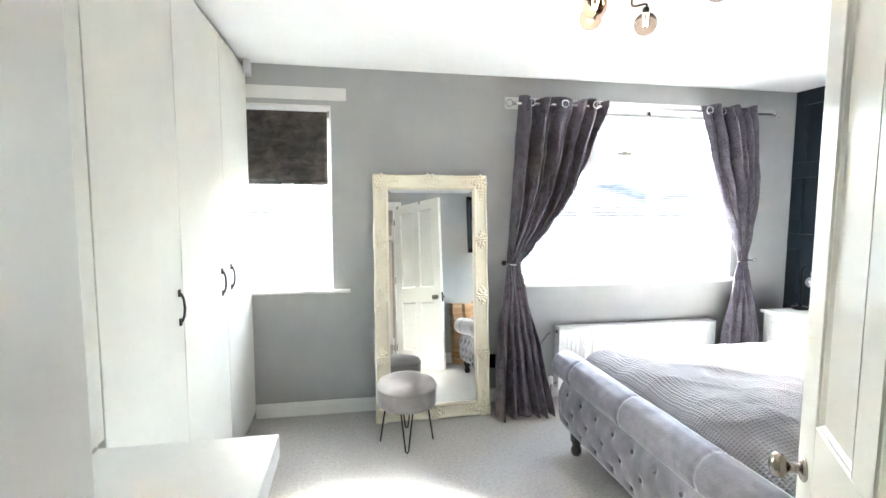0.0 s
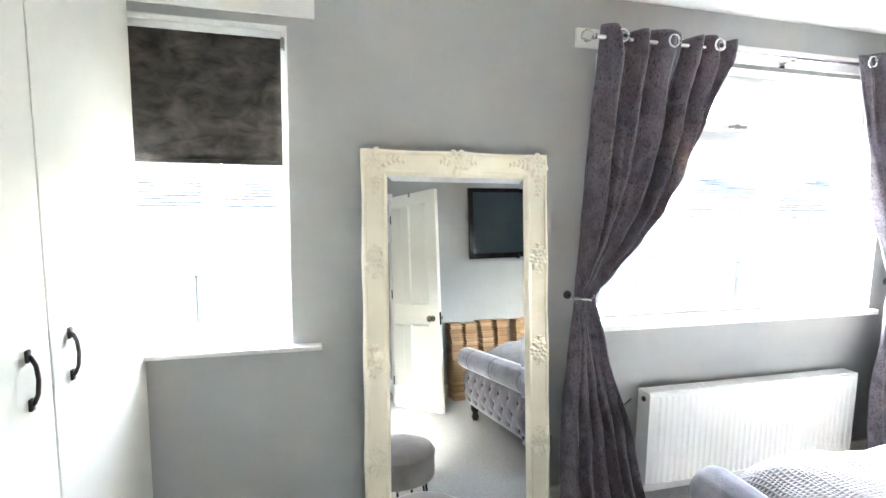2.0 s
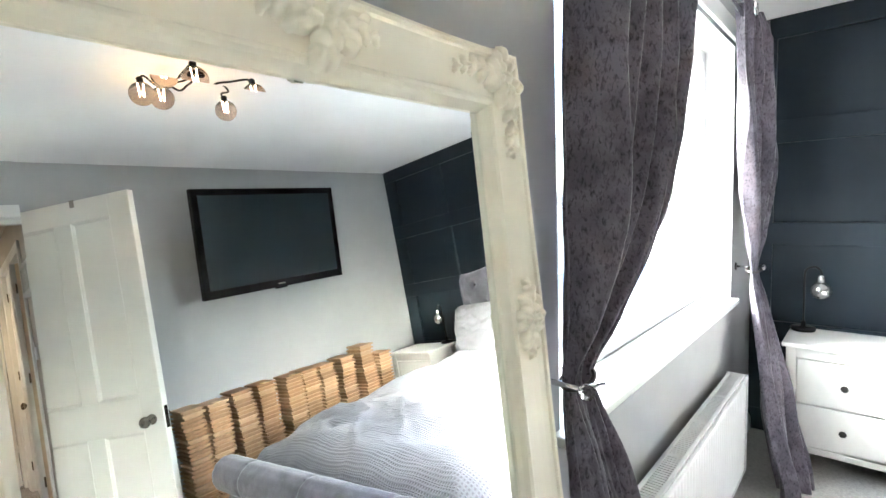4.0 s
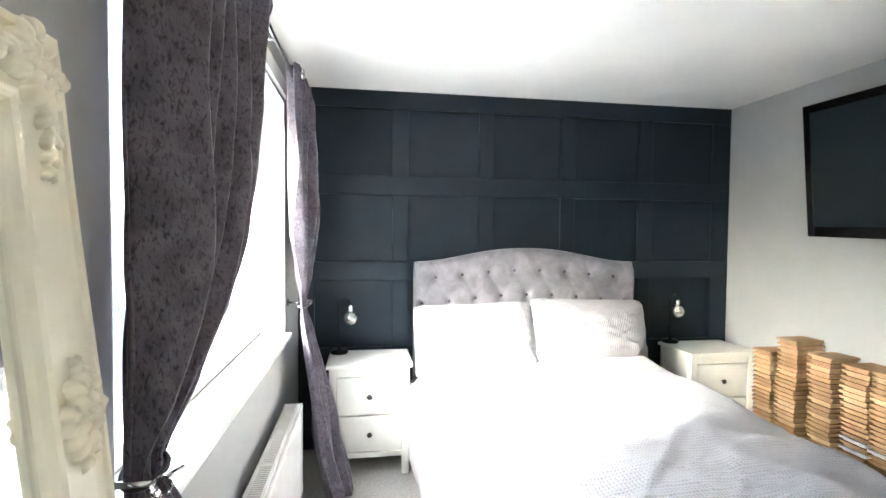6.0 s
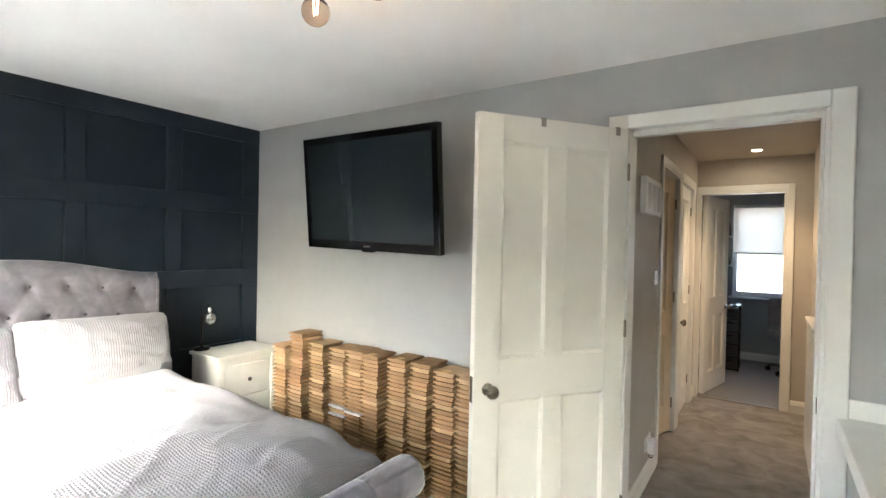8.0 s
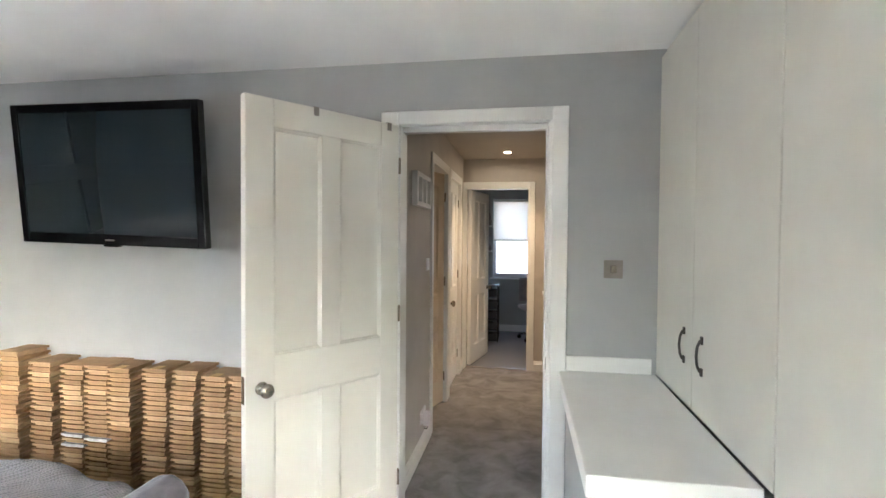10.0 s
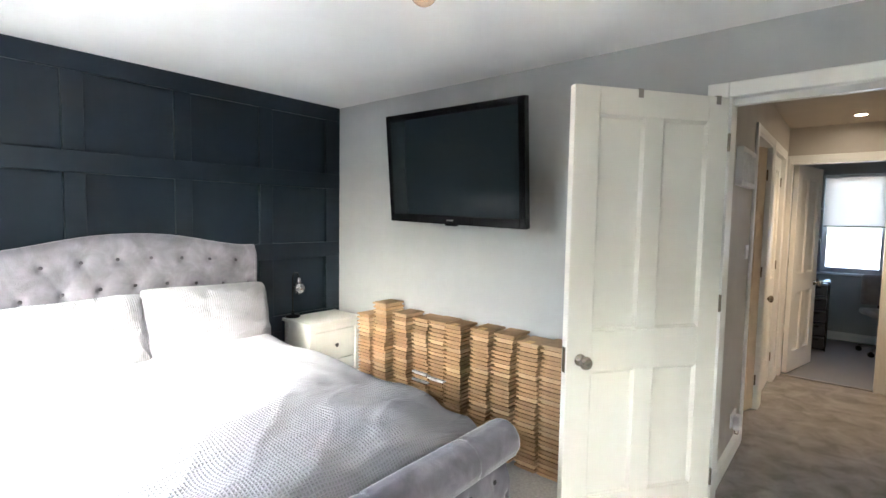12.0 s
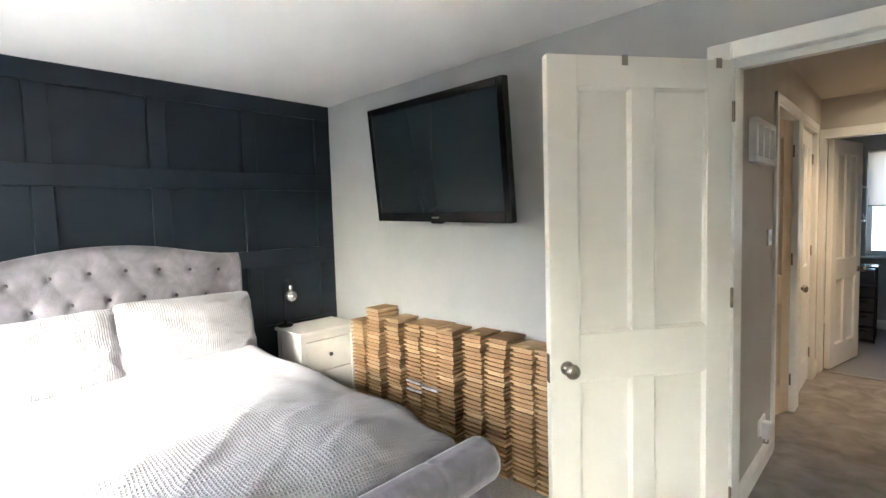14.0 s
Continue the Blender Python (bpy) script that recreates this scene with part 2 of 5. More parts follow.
M_GLASS = glass("window_glass", (1, 1, 1), 0.0, 1.01)
M_SMOKE = glass("smoked_bulb_glass", (0.60, 0.47, 0.37), 0.02, 1.25)
M_CRYSTAL = glass("clear_crystal", (0.97, 0.97, 0.97), 0.02, 1.4)
def sheer(name, color, share):
    """Cloth that lets part of the light through."""
    m = bpy.data.materials.new(name)
    m.use_nodes = True
    nt = m.node_tree
    b = nt.nodes["Principled BSDF"]
    b.inputs["Base Color"].default_value = (*color, 1)
    b.inputs["Roughness"].default_value = 0.9
    tr = nt.nodes.new("ShaderNodeBsdfTranslucent")
    tr.inputs["Color"].default_value = (*color, 1)
    mx = nt.nodes.new("ShaderNodeMixShader")
    mx.inputs[0].default_value = share
    nt.links.new(b.outputs[0], mx.inputs[1])
    nt.links.new(tr.outputs[0], mx.inputs[2])
    nt.links.new(mx.outputs[0], nt.nodes["Material Output"].inputs["Surface"])
    return m


M_SHEER = sheer("sheer_roller_fabric", (0.86, 0.80, 0.74), 0.50)
M_FILAMENT = mat("warm_filament", (1, 0.7, 0.4), 0.5, vary=0, emit=(1.0, 0.62, 0.30), emit_strength=7.5)
M_LED = mat("downlight_glow", (1, 0.9, 0.8), 0.5, vary=0, emit=(1.0, 0.80, 0.58), emit_strength=12)


# ---- mesh helpers ----
def bm_box(bm, x0, x1, y0, y1, z0, z1, bevel=0.0, seg=2):
    tmp = bmesh.new()
    bmesh.ops.create_cube(tmp, size=1)
    for v in tmp.verts:
        v.co = Vector(((x0 + x1) / 2 + v.co.x * (x1 - x0), (y0 + y1) / 2 + v.co.y * (y1 - y0), (z0 + z1) / 2 + v.co.z * (z1 - z0)))
    if bevel > 0:
        bmesh.ops.bevel(tmp, geom=list(tmp.edges), offset=bevel, segments=seg, affect="EDGES", profile=0.5)
    merge(bm, tmp)
    return bm


def merge(bm, tmp, m=None):
    if m is not None:
        bmesh.ops.transform(tmp, matrix=m, verts=tmp.verts)
    me = bpy.data.meshes.new("tmp")
    tmp.to_mesh(me)
    bm.from_mesh(me)
    bpy.data.meshes.remove(me)
    tmp.free()


def box(x0, x1, y0, y1, z0, z1, bevel=0.0, seg=2):
    return bm_box(bmesh.new(), x0, x1, y0, y1, z0, z1, bevel, seg)


def lathe(profile, n=24, m=None):
    """Revolve (radius, z) pairs about z."""
    bm = bmesh.new()
    rings = []
    for r, z in profile:
        rings.append([bm.verts.new((max(r, 1e-4) * math.cos(2 * math.pi * k / n), max(r, 1e-4) * math.sin(2 * math.pi * k / n), z)) for k in range(n)])
    for a, b in zip(rings, rings[1:]):
        for k in range(n):
            bm.faces.new((a[k], a[(k + 1) % n], b[(k + 1) % n], b[k]))
    bm.faces.new(rings[0][::-1])
    bm.faces.new(rings[-1])
    if m is not None:
        bmesh.ops.transform(bm, matrix=m, verts=bm.verts)
    bmesh.ops.recalc_face_normals(bm, faces=bm.faces)
    return bm


def tube(points, radius, n=10):
    """A round bar along a line of points."""
    bm = bmesh.new()
    pts = [Vector(p) for p in points]
    rings = []
    up = Vector((0.13, 0.21, 0.97))
    for i, p in enumerate(pts):
        d = (pts[min(i + 1, len(pts) - 1)] - pts[max(i - 1, 0)]).normalized()
        a = d.cross(up)
        if a.length < 0.05:
            a = d.cross(Vector((1, 0, 0)))
        a.normalize()
        b = d.cross(a).normalized()
        rings.append([bm.verts.new(p + radius * (math.cos(2 * math.pi * k / n) * a + math.sin(2 * math.pi * k / n) * b)) for k in range(n)])
    for r0, r1 in zip(rings, rings[1:]):
        for k in range(n):
            bm.faces.new((r0[k], r0[(k + 1) % n], r1[(k + 1) % n], r1[k]))
    bm.faces.new(rings[0])
    bm.faces.new(rings[-1])
    bmesh.ops.recalc_face_normals(bm, faces=bm.faces)
    return bm


def grid(fn, nu, nv, uv=None, close_u=False):
    """A sheet from fn(u, v) with u, v from 0 to 1; uv(u, v) gives cloth coordinates in metres."""
    bm = bmesh.new()
    vs = [[bm.verts.new(fn(i / nu, j / nv)) for i in range(nu + (0 if close_u else 1))] for j in range(nv + 1)]
    lay = bm.loops.layers.uv.new("UVMap") if uv else None
    for j in range(nv):
        for i in range(nu):
            i1 = (i + 1) % len(vs[0])
            f = bm.faces.new((vs[j][i], vs[j][i1], vs[j + 1][i1], vs[j + 1][i]))
            if lay:
                for l, (a, b) in zip(f.loops, ((i, j), (i + 1, j), (i + 1, j + 1), (i, j + 1))):
                    l[lay].uv = uv(a / nu, b / nv)
    return bm


def mesh_ob(name, bm, material, smooth=False):
    me = bpy.data.meshes.new(name)
    bm.to_mesh(me)
    bm.free()
    me.materials.append(material)
    if smooth:
        for p in me.polygons:
            p.use_smooth = True
    return new(name, me)


def part(name, bm, material, parent, label="", smooth=False, solid=0.0):
    ob = mesh_ob(name, bm, material, smooth)
    ob.parent = parent
    if label:
        tagged(ob, label)
    if solid:
        md = ob.modifiers.new("thickness", "SOLIDIFY")
        md.thickness = solid
        md.offset = 0
    return ob


def thing(name, x, y, z, rz, label, category, group="", kind=""):
    ob = new(name)
    ob.matrix_basis = pose(x, y, z, 0, 0, rz)
    return tagged(ob, label, category, group, kind)


def structure(name, bm, material, label, category, smooth=False):
    return tagged(mesh_ob(name, bm, material, smooth), label, category, kind="structure")


def lerp(a, b, t):
    return a + (b - a) * t


def curve_at(keys, t):
    """Smooth value between (t, value) keys."""
    for (t0, a), (t1, b) in zip(keys, keys[1:]):
        if t <= t1:
            s = min(1, max(0, (t - t0) / (t1 - t0)))
            s = s * s * (3 - 2 * s) * 0.5 + s * 0.5
            return lerp(a, b, s)
    return keys[-1][1]


# ---- bedroom shell ----
XW, XE, YS, YN, H = -1.80, 2.88, 0.0, 3.03, 2.31
WT = 0.27  # outer wall thickness
structure("floor", box(XW, XE, -0.10, YN + 0.02, -0.12, 0.0), M_CARPET, "pale grey cut-pile bedroom carpet", "floor")
structure("ceiling", box(XW - 0.1, XE + 0.1, -0.12, YN + WT, H, H + 0.12), M_CEIL, "smooth matt white plaster ceiling", "ceiling")

# north wall with two windows
WL = (-1.52, -0.709, 0.858, 2.066)
WM = (0.576, 2.335, 0.862, 2.074)
bm = bmesh.new()
for x0, x1, z0, z1 in ((XW - 0.1, WL[0], 0, H), (WL[0], WL[1], 0, WL[2]), (WL[0], WL[1], WL[3], H), (WL[1], WM[0], 0, H),
                       (WM[0], WM[1], 0, WM[2]), (WM[0], WM[1], WM[3], H), (WM[1], XE + 0.1, 0, H)):
    bm_box(bm, x0, x1, YN, YN + WT, z0 - (0.12 if z0 == 0 else 0), z1)
structure("wall_north", bm, M_WALL, "mid grey painted window wall", "wall")

# south wall with the door opening
DO = (-0.757, 0.03, 2.03)
bm = bmesh.new()
for x0, x1, z0, z1 in ((XW - 0.1, DO[0], 0, H), (DO[0], DO[1], DO[2], H), (DO[1], XE + 0.1, 0, H)):
    bm_box(bm, x0, x1, -0.11, 0.0, z0, z1)
structure("wall_south", bm, M_WALL, "mid grey painted wall around the doorway", "wall")
structure("wall_west", box(XW - 0.1, XW, 0, YN, 0, H), M_WALL, "grey wall behind the wardrobes", "wall")

# panelled east wall
wall_east = structure("wall_east", box(XE, XE + 0.1, 0, YN, 0, H), M_NAVY, "dark navy panelled feature wall", "wall")
BT = 0.027
STILES = [(2.93, YN), (2.335, 2.436), (1.762, 1.863), (1.187, 1.288), (0.612, 0.713), (0.0, 0.135)]
RAILS = [(2.200, H), (1.645, 1.765), (1.090, 1.210), (0.535, 0.655), (0.0, 0.13)]
for z0, z1 in RAILS:
    part("rail", box(XE - BT, XE, 0, YN, z0, z1, 0.002, 1), M_NAVY, wall_east)
edges = [(RAILS[i + 1][1], RAILS[i][0]) for i in range(len(RAILS) - 1)]
for y0, y1 in STILES:
    for z0, z1 in edges:
        part("stile", box(XE - BT + 0.001, XE, y0, y1, z0, z1, 0.002, 1), M_NAVY, wall_east)


def skirting(name, x0, y0, x1, y1, side, h=0.13):
    """A moulded board along a wall; side: +1 keeps the wall on the left of the way."""
    prof = ((0, 0), (0.018, 0), (0.018, h * 0.70), (0.013, h * 0.76), (0.013, h * 0.84), (0.006, h * 0.97), (0, h))
    d = Vector((x1 - x0, y1 - y0, 0))
    nrm = Vector((d.y, -d.x, 0)).normalized() * side
    bm = bmesh.new()
    rows = [[bm.verts.new(Vector((px, py, 0)) + nrm * a + Vector((0, 0, b))) for a, b in prof] for px, py in ((x0, y0), (x1, y1))]
    for k in range(len(prof) - 1):
        bm.faces.new((rows[0][k], rows[0][k + 1], rows[1][k + 1], rows[1][k]))
    bm.faces.new(rows[0])
    bm.faces.new(rows[1])
    bmesh.ops.recalc_face_normals(bm, faces=bm.faces)
    return structure(name, bm, M_WHITE, "white painted moulded skirting board", "skirting board")


skirting("baseboard_north", -1.225, YN, XE - BT, YN, 1, 0.092)
skirting("baseboard_south", 0.10, 0.0, XE - BT, 0.0, -1)
structure("baseboard_ledge", box(-1.205, -0.818, 0.0, 0.014, 0.808, 0.88, 0.004), M_WHITE, "white skirting strip above the stair box", "skirting board")

# door lining and architraves
bm = bmesh.new()
bm_box(bm, DO[0], DO[0] + 0.032, -0.125, 0.004, 0, DO[2] - 0.03, 0.002)
bm_box(bm, DO[1] - 0.03, DO[1], -0.125, 0.004, 0, DO[2] - 0.03, 0.002)
bm_box(bm, DO[0], DO[1], -0.125, 0.004, DO[2] - 0.03, DO[2], 0.002)
bm_box(bm, DO[0] + 0.030, DO[0] + 0.042, -0.09, -0.045, 0, DO[2] - 0.058)
bm_box(bm, DO[0] + 0.03, DO[1] - 0.03, -0.09, -0.045, DO[2] - 0.058, DO[2] - 0.029)
lining = structure("door_lining", bm, M_WHITE, "white painted door lining with a stop", "door frame")
bm = bmesh.new()
for y0, y1 in ((0.0, 0.020), (-0.131, -0.111)):
    bm_box(bm, -0.817, -0.740, y0, y1, 0, 2.065, 0.006)
    bm_box(bm, 0.012, 0.100, y0, y1, 0, 2.065, 0.006)
    bm_box(bm, -0.740, 0.012, y0, y1, 1.985 + 0.013, 2.065, 0.006)
structure("door_trim", bm, M_WHITE, "white painted architrave round the doorway", "trim")
plate = new("strike_plate", None)
plate.matrix_basis = pose(DO[0] + 0.034, -0.022, 0.83)
part("plate", box(-0.001, 0.002, -0.012, 0.012, -0.03, 0.03, 0.0008), M_NICKEL, plate)
tagged(plate, "small metal strike plate in the door lining", "strike plate")


# ---- windows ----
def window(name, x0, x1, z0, z1, mullions, transoms, label):
    """White plastic frame at the outer face of the wall with glass panes."""
    w = thing(name, (x0 + x1) / 2, YN + 0.16, z0, 0, label, "window", kind="structure")
    hx, hz = (x1 - x0) / 2, z1 - z0
    f = 0.055
    bm = bmesh.new()
    for a in ((-hx, -hx + f, 0, hz), (hx - f, hx, 0, hz), (-hx + f, hx - f, 0, f), (-hx + f, hx - f, hz - f, hz)):
        bm_box(bm, a[0], a[1], -0.035, 0.035, a[2], a[3], 0.006)
    part("window_frame", bm, M_PVC, w)
    cuts = [-hx + f] + [m - (x0 + x1) / 2 for m in mullions] + [hx - f]
    for m in mullions:
        c = m - (x0 + x1) / 2
        part("mullion", box(c - 0.035, c + 0.035, -0.034, 0.034, f, hz - f, 0.006), M_PVC, w)
    for i in range(len(cuts) - 1):
        a = cuts[i] + (0.035 if i else 0)
        b = cuts[i + 1] - (0.035 if i < len(cuts) - 2 else 0)
        zs = [f, hz - f]
        if i in transoms:
            t = transoms[i] - z0
            part("transom", box(a, b, -0.033, 0.033, t - 0.03, t + 0.03, 0.006), M_PVC, w)
            bm = bmesh.new()
            s = 0.04
            for q in ((a, a + s, t + 0.03, hz - f), (b - s, b, t + 0.03, hz - f), (a + s, b - s, t + 0.03, t + 0.03 + s), (a + s, b - s, hz - f - s, hz - f)):
                bm_box(bm, q[0], q[1], -0.05, 0.02, q[2], q[3], 0.006)
            sash = part("sash", bm, M_PVC, w)
            bm = box((a + b) / 2 - 0.05, (a + b) / 2 + 0.05, -0.07, -0.05, t + 0.04, t + 0.055, 0.004)
            bm_box(bm, (a + b) / 2 - 0.015, (a + b) / 2 + 0.015, -0.06, -0.045, t + 0.035, t + 0.065, 0.003)
            part("latch", bm, M_STEEL, sash)
            zs = [f, t - 0.03, t + 0.07, hz - f - 0.04]
        for k in range(0, len(zs), 2):
            p = part("pane", box(a, b, -0.004, 0.004, zs[k], zs[k + 1]), M_GLASS, w)
            p.visible_shadow = False
    return w


window("window_1", WL[0], WL[1], WL[2], WL[3], [-1.01], {0: 1.72}, "white plastic bedroom window above the sill")
window("window_2", WM[0], WM[1], WM[2], WM[3], [1.17, 1.75], {1: 1.77}, "wide white plastic casement window behind curtains")
structure("sill_1", box(WL[0] - 0.05, -0.597, YN - 0.045, YN + 0.125, 0.839, 0.859, 0.005), M_WHITE, "white painted window sill board", "window sill")
structure("sill_2", box(WM[0] - 0.03, WM[1] + 0.03, YN - 0.035, YN + 0.125, 0.837, 0.863, 0.005), M_WHITE, "white painted wide window sill board", "window sill")
structure("trim_pelmet_1", box(-1.60, -0.609, YN - 0.018, YN, 2.098, 2.176, 0.003), M_WHITE, "white batten above the small window", "trim")
structure("trim_pelmet_2", box(0.470, 2.36, YN - 0.018, YN, 2.092, 2.171, 0.003), M_WHITE, "white batten behind the curtain pole", "trim")
bm = bmesh.new()
for w in (WL, WM):
    bm_box(bm, w[0] - 0.0, w[0] + 0.004, YN - 0.001, YN + 0.125, w[2] + 0.002, w[3])
    bm_box(bm, w[1] - 0.004, w[1] + 0.0, YN - 0.001, YN + 0.125, w[2] + 0.002, w[3])
    bm_box(bm, w[0] + 0.004, w[1] - 0.004, YN - 0.001, YN + 0.125, w[3] - 0.004, w[3])
structure("trim_reveals", bm, M_WHITE, "white painted window reveals", "trim")

# ---- stair box and wardrobes ----
stair = thing("stair_box", -1.02, 0.52, 0, 0, "grey boxed-in stair bulkhead with a white top", "stair box", kind="structure")
part("body", box(-0.205, 0.200, -0.516, 0.505, 0.0, 0.742), M_WALL, stair)
part("top", box(-0.205, 0.235, -0.519, 0.525, 0.742, 0.806, 0.004), M_WHITE, stair, "white painted top board")


def wardrobe(y0, y1, z0, handle_y):
    w = thing("wardrobe", -1.248, (y0 + y1) / 2, z0, 0, "tall off-white wardrobe unit with a plain door" if z0 == 0 else "off-white wardrobe unit standing over the stair box", "wardrobe", "fitted wardrobes")
    h = (y1 - y0) / 2
    top = H - 0.004 - z0
    part("body", box(-0.53, -0.0, -h + 0.001, h - 0.001, 0.0, top), M_WARD, w)
    d = part("door", box(0.001, 0.022, -h + 0.0015, h - 0.0015, 0.004 if z0 else 0.05, top - 0.035, 0.003), M_WARD, w)
    c = handle_y - (y0 + y1) / 2
    zz = 1.035 - z0 if z0 else 1.036
    pts = [(0.022, c, zz - 0.058), (0.031, c, zz - 0.052), (0.039, c, zz - 0.032), (0.042, c, zz), (0.039, c, zz + 0.032), (0.031, c, zz + 0.052), (0.022, c, zz + 0.058)]
    bm = tube(pts, 0.0048, 8)
    for s in (-1, 1):
        bm_box(bm, 0.0215, 0.029, c - 0.008, c + 0.008, zz + s * 0.055 - 0.014, zz + s * 0.055 + 0.014, 0.002)
    part("handle", bm, M_PEWTER, d, "dark pewter bow handle", True)
    return w


wardrobe(0.004, 0.485, 0.808, 0.40)
wardrobe(0.485, 1.082, 0.808, 0.588)
wardrobe(1.085, 1.720, 0.0, 1.672)
wardrobe(1.720, 2.385, 0.0, 2.288)
wardrobe(2.385, YN - 0.012, 0.0, 2.476)
structure("trim_wardrobe", box(-1.22, -1.19, YN - 0.10, YN - 0.003, H - 0.09, H - 0.003, 0.002), M_WHITE, "white scribing strip over the wardrobe", "trim")


# ---- panelled doors ----
def panel_door(name, width, height, x, y, rz, material, label, hooks=False):
    """Hinge at the origin, leaf along +x, thickness towards -y."""
    d = thing(name, x, y, 0.008, rz, label, "door", kind="structure")
    T = 0.040
    zs = [0.0, 0.20, 0.765, 0.945, height - 0.115, height]
    xs = [0.0, 0.108, width / 2 - 0.048, width / 2 + 0.048, width - 0.118, width]
    bm = bmesh.new()
    for a, b in ((0, 1), (4, 5)):
        bm_box(bm, xs[a], xs[b], -T, 0, 0, height, 0.003)
    for a, b in ((0, 1), (2, 3), (4, 5)):
        bm_box(bm, xs[1], xs[4], -T + 0.0005, -0.0005, zs[a], zs[b], 0.002)
    for a, b in ((1, 2), (3, 4)):
        bm_box(bm, xs[2], xs[3], -T + 0.001, -0.001, zs[a], zs[b], 0.002)
    part("leaf_frame", bm, material, d)
    for xa, xb in ((xs[1], xs[2]), (xs[3], xs[4])):
        for za, zb in ((zs[1], zs[2]), (zs[3], zs[4])):
            part("panel", box(xa - 0.004, xb + 0.004, -T / 2 - 0.007, -T / 2 + 0.007, za - 0.004, zb + 0.004), material, d)
            bm = bmesh.new()
            for f, g in ((0.0, -T / 2 + 0.0065), (-T, -T / 2 - 0.0065)):
                steps = ((0.0, f * 0.97 + g * 0.03), (0.002, f * 0.65 + g * 0.35), (0.006, f * 0.55 + g * 0.45), (0.011, f * 0.15 + g * 0.85), (0.013, g))
                rows = []
                for o, yy in steps:
                    rows.append([bm.verts.new((x, yy, z)) for x, z in ((xa + o, za + o), (xb - o, za + o), (xb - o, zb - o), (xa + o, zb - o))])
                for p0, p1 in zip(rows, rows[1:]):
                    for k in range(4):
                        bm.faces.new((p0[k], p0[(k + 1) % 4], p1[(k + 1) % 4], p1[k]))
            bmesh.ops.recalc_face_normals(bm, faces=bm.faces)
            part("bead", bm, material, d)
    kx, kz = width - 0.065, 0.822
    prof = ((0.0, 0.0), (0.026, 0.0), (0.027, 0.004), (0.022, 0.009), (0.011, 0.012), (0.010, 0.030), (0.016, 0.034), (0.026, 0.042), (0.029, 0.052), (0.025, 0.062), (0.014, 0.068), (0.0, 0.069))
    for s in (1, -1):
        m = Matrix.Translation((kx, 0 if s > 0 else -T, kz)) @ pose(0, 0, 0, -90 * s)
        part("door_knob", lathe(prof, 24, m), M_NICKEL, d, "round satin nickel knob", True)
    part("latch_plate", box(width - 0.001, width + 0.002, -0.032, -0.008, kz - 0.055, kz + 0.055, 0.0008), M_NICKEL, d)
    for hz in (0.22, 1.05, height - 0.20):
        part("hinge", tube([(-0.004, 0.004, hz - 0.04), (-0.004, 0.004, hz + 0.04)], 0.006, 10), M_NICKEL, d)
    if hooks:
        for hx in (0.06, 0.46):
            bm = box(hx - 0.012, hx + 0.012, 0.0015, 0.0035, height - 0.035, height + 0.002)
            bm_box(bm, hx - 0.012, hx + 0.012, -T - 0.003, 0.0035, height + 0.001, height + 0.003)
            bm_box(bm, hx - 0.012, hx + 0.012, -T - 0.0035, -T - 0.0015, height - 0.12, height + 0.002)
            bm_box(bm, hx - 0.010, hx + 0.010, -T - 0.045, -T - 0.003, height - 0.12, height - 0.116)
            part("over_door_hook", bm, M_STEEL, d, "bent grey metal over-door hook")
    return d


panel_door("door_1", 0.770, 1.985, 0.007, 0.024, 54.6, M_CREAM, "cream four-panel bedroom door standing open into the room", hooks=True)

# ---- light switch ----
sw = thing("light_switch", -1.029, 0.0, 1.296, 0, "square brushed metal light switch on the grey wall", "light switch")
part("plate", box(-0.043, 0.043, 0.0, 0.006, -0.043, 0.043, 0.003), M_STEEL, sw)
part("rocker", box(-0.013, 0.013, 0.006, 0.011, -0.018, 0.018, 0.003), M_NICKEL, sw)
sk = thing("wall_socket", 0.395, YN, 0.30, 0, "black cable outlet plate low on the grey wall", "wall socket")
part("plate", box(-0.035, 0.035, -0.008, 0.0, -0.05, 0.05, 0.003), M_BLACKP, sk)

# ---- blind ----
bl = thing("roller_blind", -1.11, YN + 0.06, 1.572, 0, "dark crushed-velvet roller blind, half lowered", "blind")


def blind_fn(u, v):
    x = lerp(-0.385, 0.374, u)
    return Vector((x, 0.004 * math.sin(x * 9) * (1 - v) + 0.003 * noise.noise(Vector((x * 3, v * 3, 0))), lerp(0.0, 0.462, v)))


part("fabric", grid(blind_fn, 24, 16), M_BLIND, bl, "", True, 0.003)
part("roller", tube([(-0.385, 0.02, 0.455), (0.374, 0.02, 0.455)], 0.016, 12), M_WHITE, bl, "white roller tube", True)
part("cassette", box(-0.385, 0.376, -0.01, 0.045, 0.463, 0.488, 0.003), M_PVC, bl, "white head rail")
part("hem_bar", box(-0.385, 0.374, -0.004, 0.006, -0.012, 0.004, 0.002), M_BLIND, bl)
bm = tube([(0.381, 0.0, 0.45), (0.381, 0.0, 0.0), (0.381, 0.01, -0.40)], 0.002, 6)
part("pull_chain", bm, M_PVC, bl, "thin white bead chain")
part("bracket", box(0.374, 0.388, -0.005, 0.035, 0.43, 0.47, 0.002), M_STEEL, bl)

